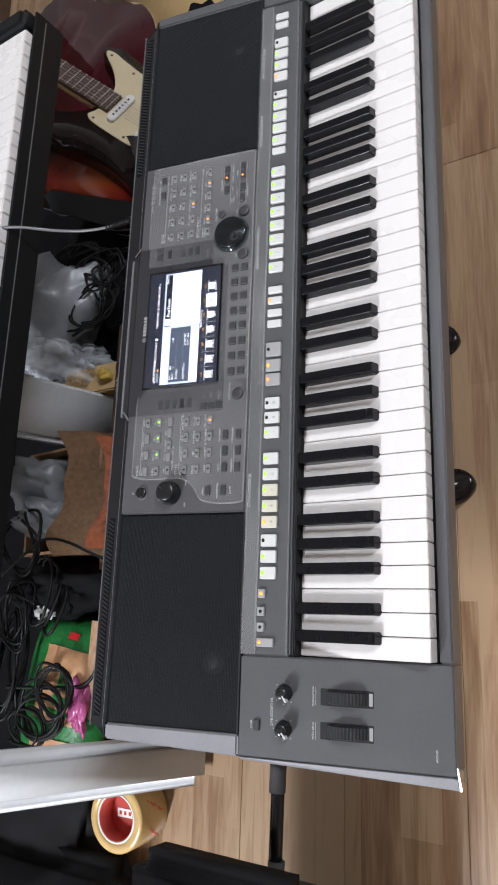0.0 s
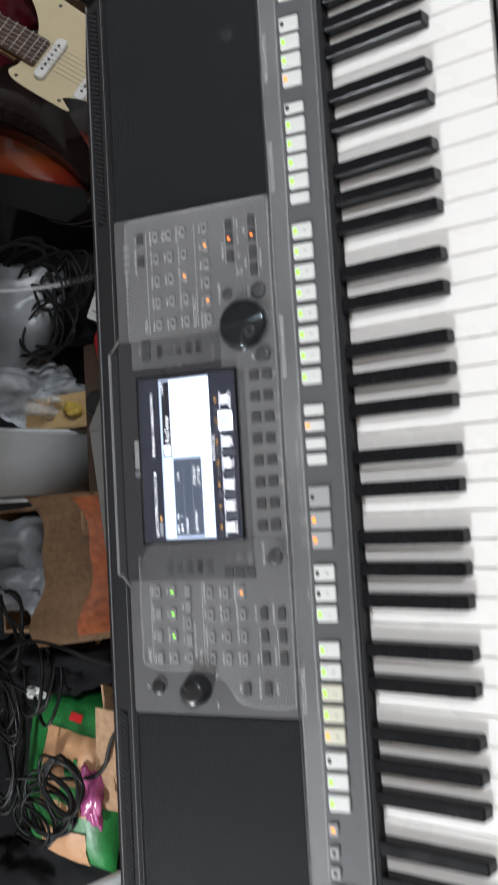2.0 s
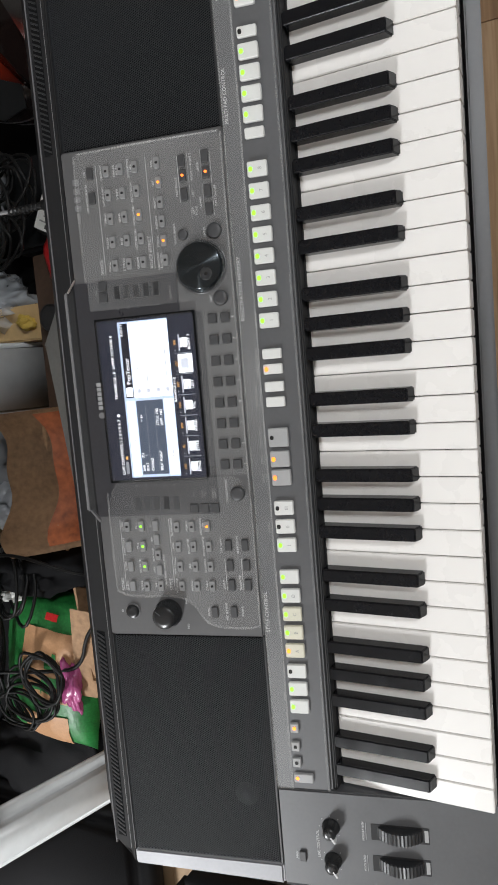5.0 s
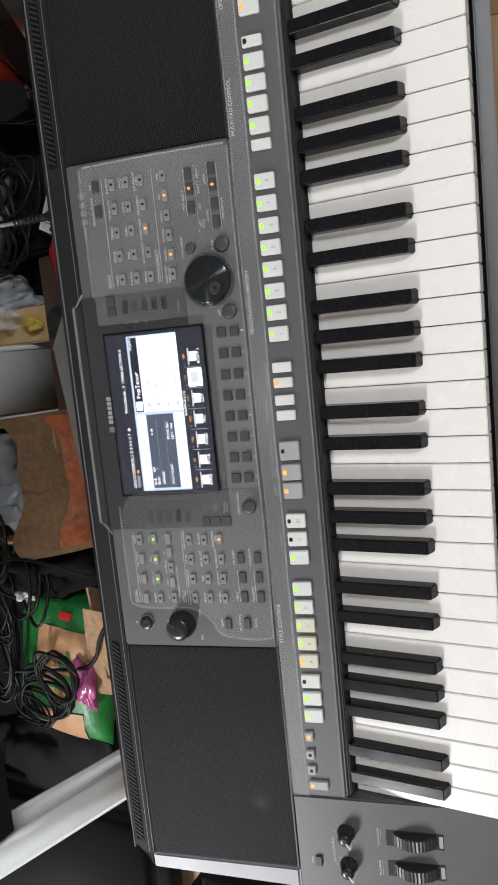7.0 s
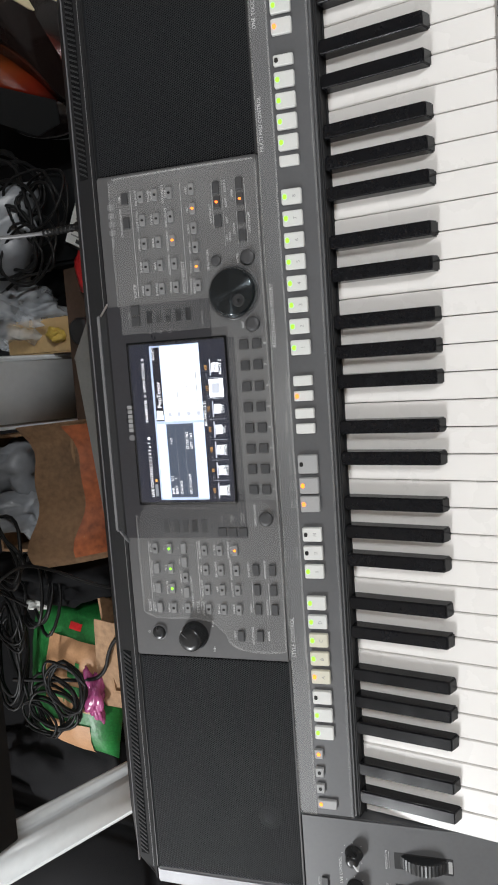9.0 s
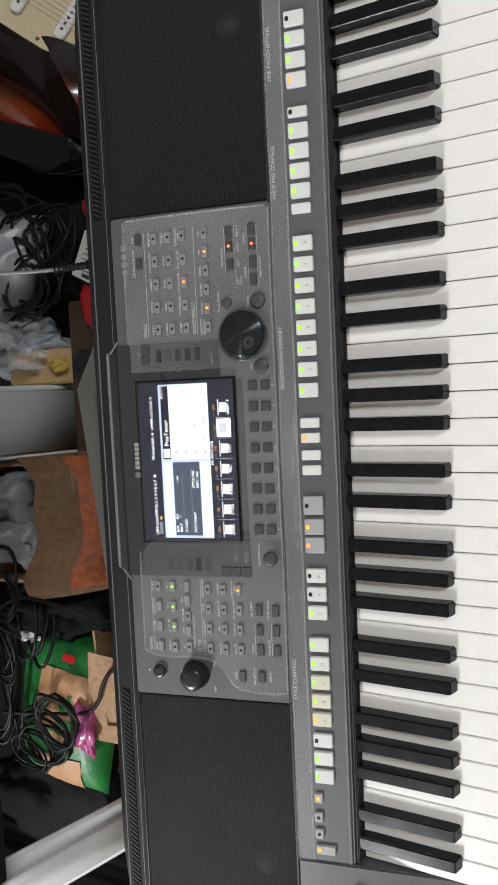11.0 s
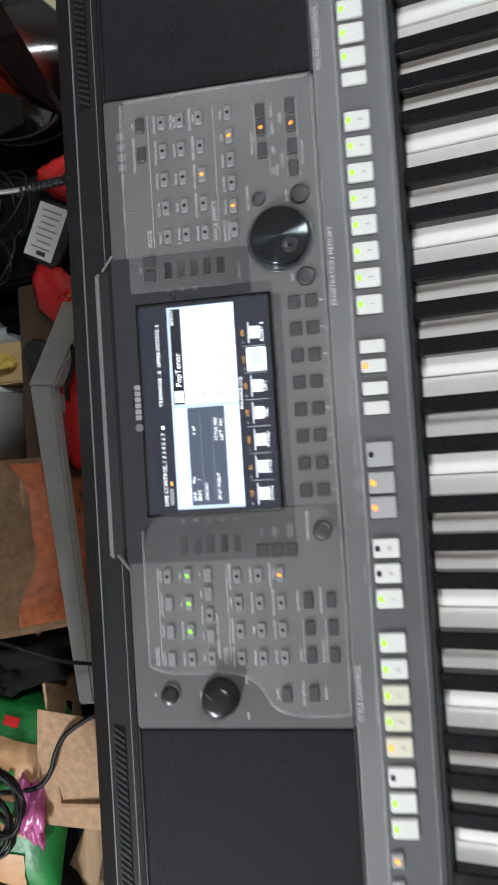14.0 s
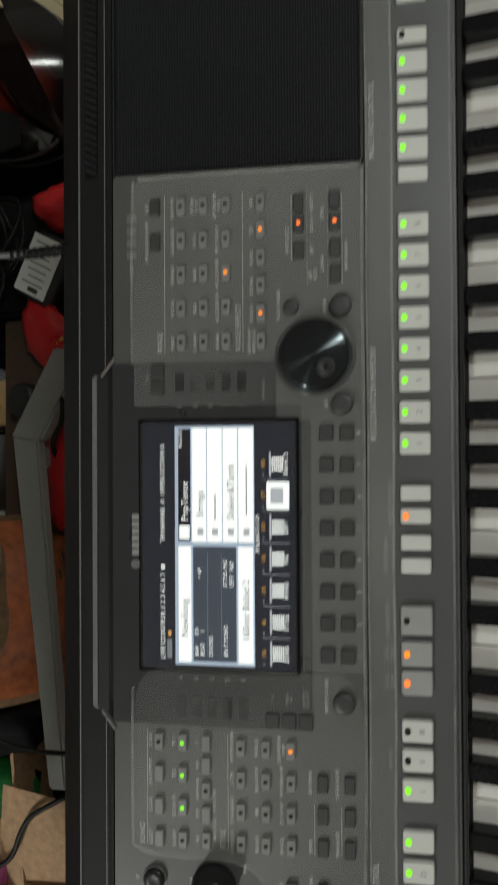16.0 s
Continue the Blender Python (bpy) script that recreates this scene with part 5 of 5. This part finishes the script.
part("sticker", block(0.014, 0.044, 0.001, 0, 1, (0, 0, 0.0046)), PAPER, roll, "", rm)
for k in range(4):
    part("printed_mark", block(0.006, 0.005, 0.0004, 0, 1, (0, -0.015 + 0.010 * k, 0.0053)), TAPECORE, roll, "", rm)
for a in range(0, 360, 45):
    for k in range(6):
        part("printed_mark", block(0.0034 + 0.0012 * (k % 2), 0.0012, 0.0075 - 0.002 * (k % 3), 0.0002, 1, (0, -0.0560, -0.018 + 0.006 * k)), TAPEPRINT, roll, "red printed band", rm @ Matrix.Rotation(radians(a + 10 + 4 * k), 4, "Z"))


# ---- guitars ----
def body_outline(length, upper, waist, lower, n=64):
    """A guitar body along x, widest at the lower bout."""
    pts = []
    for i in range(n):
        a = 2 * math.pi * i / n
        u = math.cos(a)
        half = lower * 0.5 * (1 - (0.5 + 0.5 * u)) + upper * 0.5 * (0.5 + 0.5 * u) - (0.5 * (lower + upper) / 2 - waist / 2) * math.exp(-((u - 0.18) / 0.38) ** 2)
        pts.append((length / 2 * u, half * math.copysign(abs(math.sin(a)) ** 0.75, math.sin(a))))
    return pts


def frame_of(origin, along, normal):
    x = Vector(along).normalized()
    z = (Vector(normal) - x * Vector(normal).dot(x)).normalized()
    return Matrix.Translation(origin) @ Matrix((x, z.cross(x), z)).transposed().to_4x4()


GROUP = "guitars leaning behind the keyboards"


def horned_guitar(m, mat, guard_mat, label):
    """A solid guitar with two horns; x runs from the neck pickup up the neck."""
    g = thing("electric_guitar", m.translation, label, "guitar", GROUP)
    part("body", plate(curve([(0.035, 0.028), (0.05, 0.055), (0.085, 0.085), (0.145, 0.118), (0.165, 0.135), (0.14, 0.158), (0.06, 0.150), (-0.03, 0.128), (-0.10, 0.130), (-0.19, 0.165), (-0.27, 0.150), (-0.305, 0.06),
                              (-0.30, -0.06), (-0.26, -0.150), (-0.17, -0.165), (-0.08, -0.128), (-0.01, -0.125), (0.06, -0.142), (0.118, -0.146), (0.135, -0.118), (0.07, -0.085), (0.04, -0.05), (0.03, -0.028)], 2), -0.045, 0, 0.008), mat, g, "", m, True)
    part("pickguard", plate(curve([(0.030, -0.028), (0.040, -0.050), (0.070, -0.082), (0.118, -0.112), (0.108, -0.126), (0.05, -0.114), (-0.04, -0.106), (-0.10, -0.114), (-0.19, -0.130), (-0.218, -0.105), (-0.19, 0.0), (-0.10, 0.066),
                                   (-0.03, 0.066), (0.022, 0.064), (0.038, 0.052), (0.030, 0.040), (0.026, 0.028)], 2), 0.0002, 0.0026, 0.0008), guard_mat, g, "cream plastic pickguard with screws", m)
    for x in (-0.012, -0.085, -0.155):
        pu = part("pickup", rounded(0.019, 0.085, 0.008, 0, 0.009, 0.002), BUTTON, g, "white pickup cover", m @ Matrix.Translation((x, 0, 0.0024)))
        for k in range(6):
            part("pole", lathe([(0.0026, 0), (0.0026, 0.0008)], 8), INK, pu, "", m @ Matrix.Translation((x, -0.026 + 0.0104 * k, 0.0112)))
    for x, y in ((0.098, -0.112), (0.030, -0.100), (-0.06, -0.100), (0.020, 0.054), (-0.06, 0.056), (-0.19, -0.115)):
        part("screw", lathe([(0.0036, 0), (0.0025, 0.001)], 8), INK, g, "", m @ Matrix.Translation((x, y, 0.0024)))
    nk = part("neck", hexa([(0.005, -0.027, 0.001), (0.44, -0.022, 0.001), (0.44, 0.022, 0.001), (0.005, 0.027, 0.001)], [(0.005, -0.027, 0.0115), (0.44, -0.022, 0.0115), (0.44, 0.022, 0.0115), (0.005, 0.027, 0.0115)], 0.002), ROSEWOOD, g, "dark fretboard", m)
    part("neck_back", hexa([(0.03, -0.020, -0.022), (0.44, -0.016, -0.012), (0.44, 0.016, -0.012), (0.03, 0.020, -0.022)], [(0.03, -0.028, 0.001), (0.44, -0.0225, 0.001), (0.44, 0.0225, 0.001), (0.03, 0.028, 0.001)], 0.002), NATURAL, g, "varnished maple neck", m)
    x = 0.008
    for k in range(18):
        part("fret", span(x, x + 0.0016, -0.026, 0.026, 0.0113, 0.0128), CHROME, nk, "", m)
        x += 0.0125 * 1.0595 ** k
    for k in range(6):
        part("string", span(-0.20, 0.44, -0.021 + 0.0084 * k, -0.0203 + 0.0084 * k, 0.0145, 0.0151), CHROME, nk, "", m)
    return g


def rounded_guitar(name, m, mat, edge, label, length, lower, depth, guard=None):
    """A waisted guitar body with bound edges."""
    g = thing(name, m.translation, label, "guitar", GROUP)
    o = body_outline(length, lower * 0.80, lower * 0.60, lower)
    part("body", plate(o, -depth, 0, 0.006), mat, g, "", m, True)
    part("binding", plate([(x * 1.006, y * 1.008) for x, y in o], -0.008, -0.003), edge, g, "pale binding", m)
    part("side", plate([(x * 1.003, y * 1.004) for x, y in o], -depth + 0.004, -0.008), DARKBODY, g, "dark lacquered side", m, True)
    part("binding", plate([(x * 1.006, y * 1.008) for x, y in o], -depth, -depth + 0.004), edge, g, "pale binding", m)
    if guard:
        part("pickguard", plate([(-0.13, 0.038), (0.12, 0.030), (0.135, 0.045), (0.10, 0.078), (-0.10, 0.095), (-0.14, 0.07)], 0.0002, 0.003, 0.001), guard, g, "black pickguard", m)
    return g


horned_guitar(frame_of((1.087, 0.733, 0.17), (0.53, 0.69, 0.49), (0.10, -0.50, 0.60)), DARKBODY, CREAM, "black electric guitar with a cream pickguard, leaning back")
rounded_guitar("electric_guitar", frame_of((0.945, 0.800, 0.155), (0.33, 0.93, 0.12), (-0.25, -0.25, 0.9)), SUNBURST, BAR, "glossy orange sunburst electric guitar with a black pickguard", 0.40, 0.23, 0.045, SYNTH)
rounded_guitar("acoustic_guitar", frame_of((1.430, 0.980, 0.075), (0.73, 0.68, 0.0), (-0.06, -0.06, 1)), CHERRY, CREAM, "glossy dark cherry acoustic guitar with pale binding", 0.56, 0.40, 0.055)
rounded_guitar("acoustic_guitar", frame_of((1.600, 0.735, 0.07), (0.75, 0.66, 0.0), (-0.04, -0.04, 1)), NATURAL, CREAM, "pale natural wood acoustic guitar", 0.62, 0.42, 0.055)
soft("dark_filler", 0.90, 0.80, 0.0, (0.62, 0.40, 0.05), 41, CLOTH, "dark cloth heap under the guitars", "cloth", 0.3)
soft("dark_filler", 1.12, 0.60, 0.0, (0.7, 0.40, 0.08), 43, CLOTH, "dark cloth heap under the guitars", "cloth", 0.2)
# Sheet added to darken the bare floor, in place of dark clutter
soft("dark_filler", 0.42, 1.06, 0.0, (1.75, 0.85, 0.028), 51, CLOTH, "added dark sheet that blackens the floor under the clutter", "cloth", 0.12)
soft("dark_filler", -0.42, 0.92, 0.0, (0.42, 0.40, 0.06), 53, LEATHER, "crumpled black plastic sheet beside the white leg", "cloth", 0.5)
bag_case = thing("black_case", (-0.35, 0.95, 0), "black soft case lying on the floor", "case")
part("body", span(-0.80, -0.37, 0.66, 1.25, 0.0, 0.10, 0.03, 4), LEATHER, bag_case, "", None, True)
rear = thing("dark_cabinet", (0.5, 1.6, 0), "dark wooden cabinet standing behind the clutter", "cabinet")
part("body", span(-0.9, 1.9, 1.42, 1.8, 0.0, 0.62, 0.006), DARKWOOD, rear)
part("top", span(-0.92, 1.92, 1.40, 1.82, 0.62, 0.645, 0.004), DARKWOOD, rear)

# ---- floor boards ----
W_, L_ = 0.19, 1.2
pm = mesh_of("plank", span(0.0004, L_ - 0.0004, 0.0003, W_ - 0.0003, -0.006, 0.0, 0.0006, 1), WOOD)
XA, XB = -3.19, 3.19
for j in range(25):
    off = (0.0, 0.41, 0.79)[j % 3]
    for i in range(-1, 6):
        x, y = XA + L_ * i + off, -2.57 + W_ * j
        a, b = max(x, XA), min(x + L_, XB)
        if b - a < 0.02 or y + W_ > 2.2:
            continue
        if b - a > L_ - 0.001:
            attach("plank", pm, floor, Matrix.Translation((x, y, 0)))
        else:
            part("plank", span(0.0004, b - a - 0.0004, 0.0003, W_ - 0.0003, -0.006, 0.0, 0.0006, 1), WOOD, floor, "", Matrix.Translation((a, y, 0)))
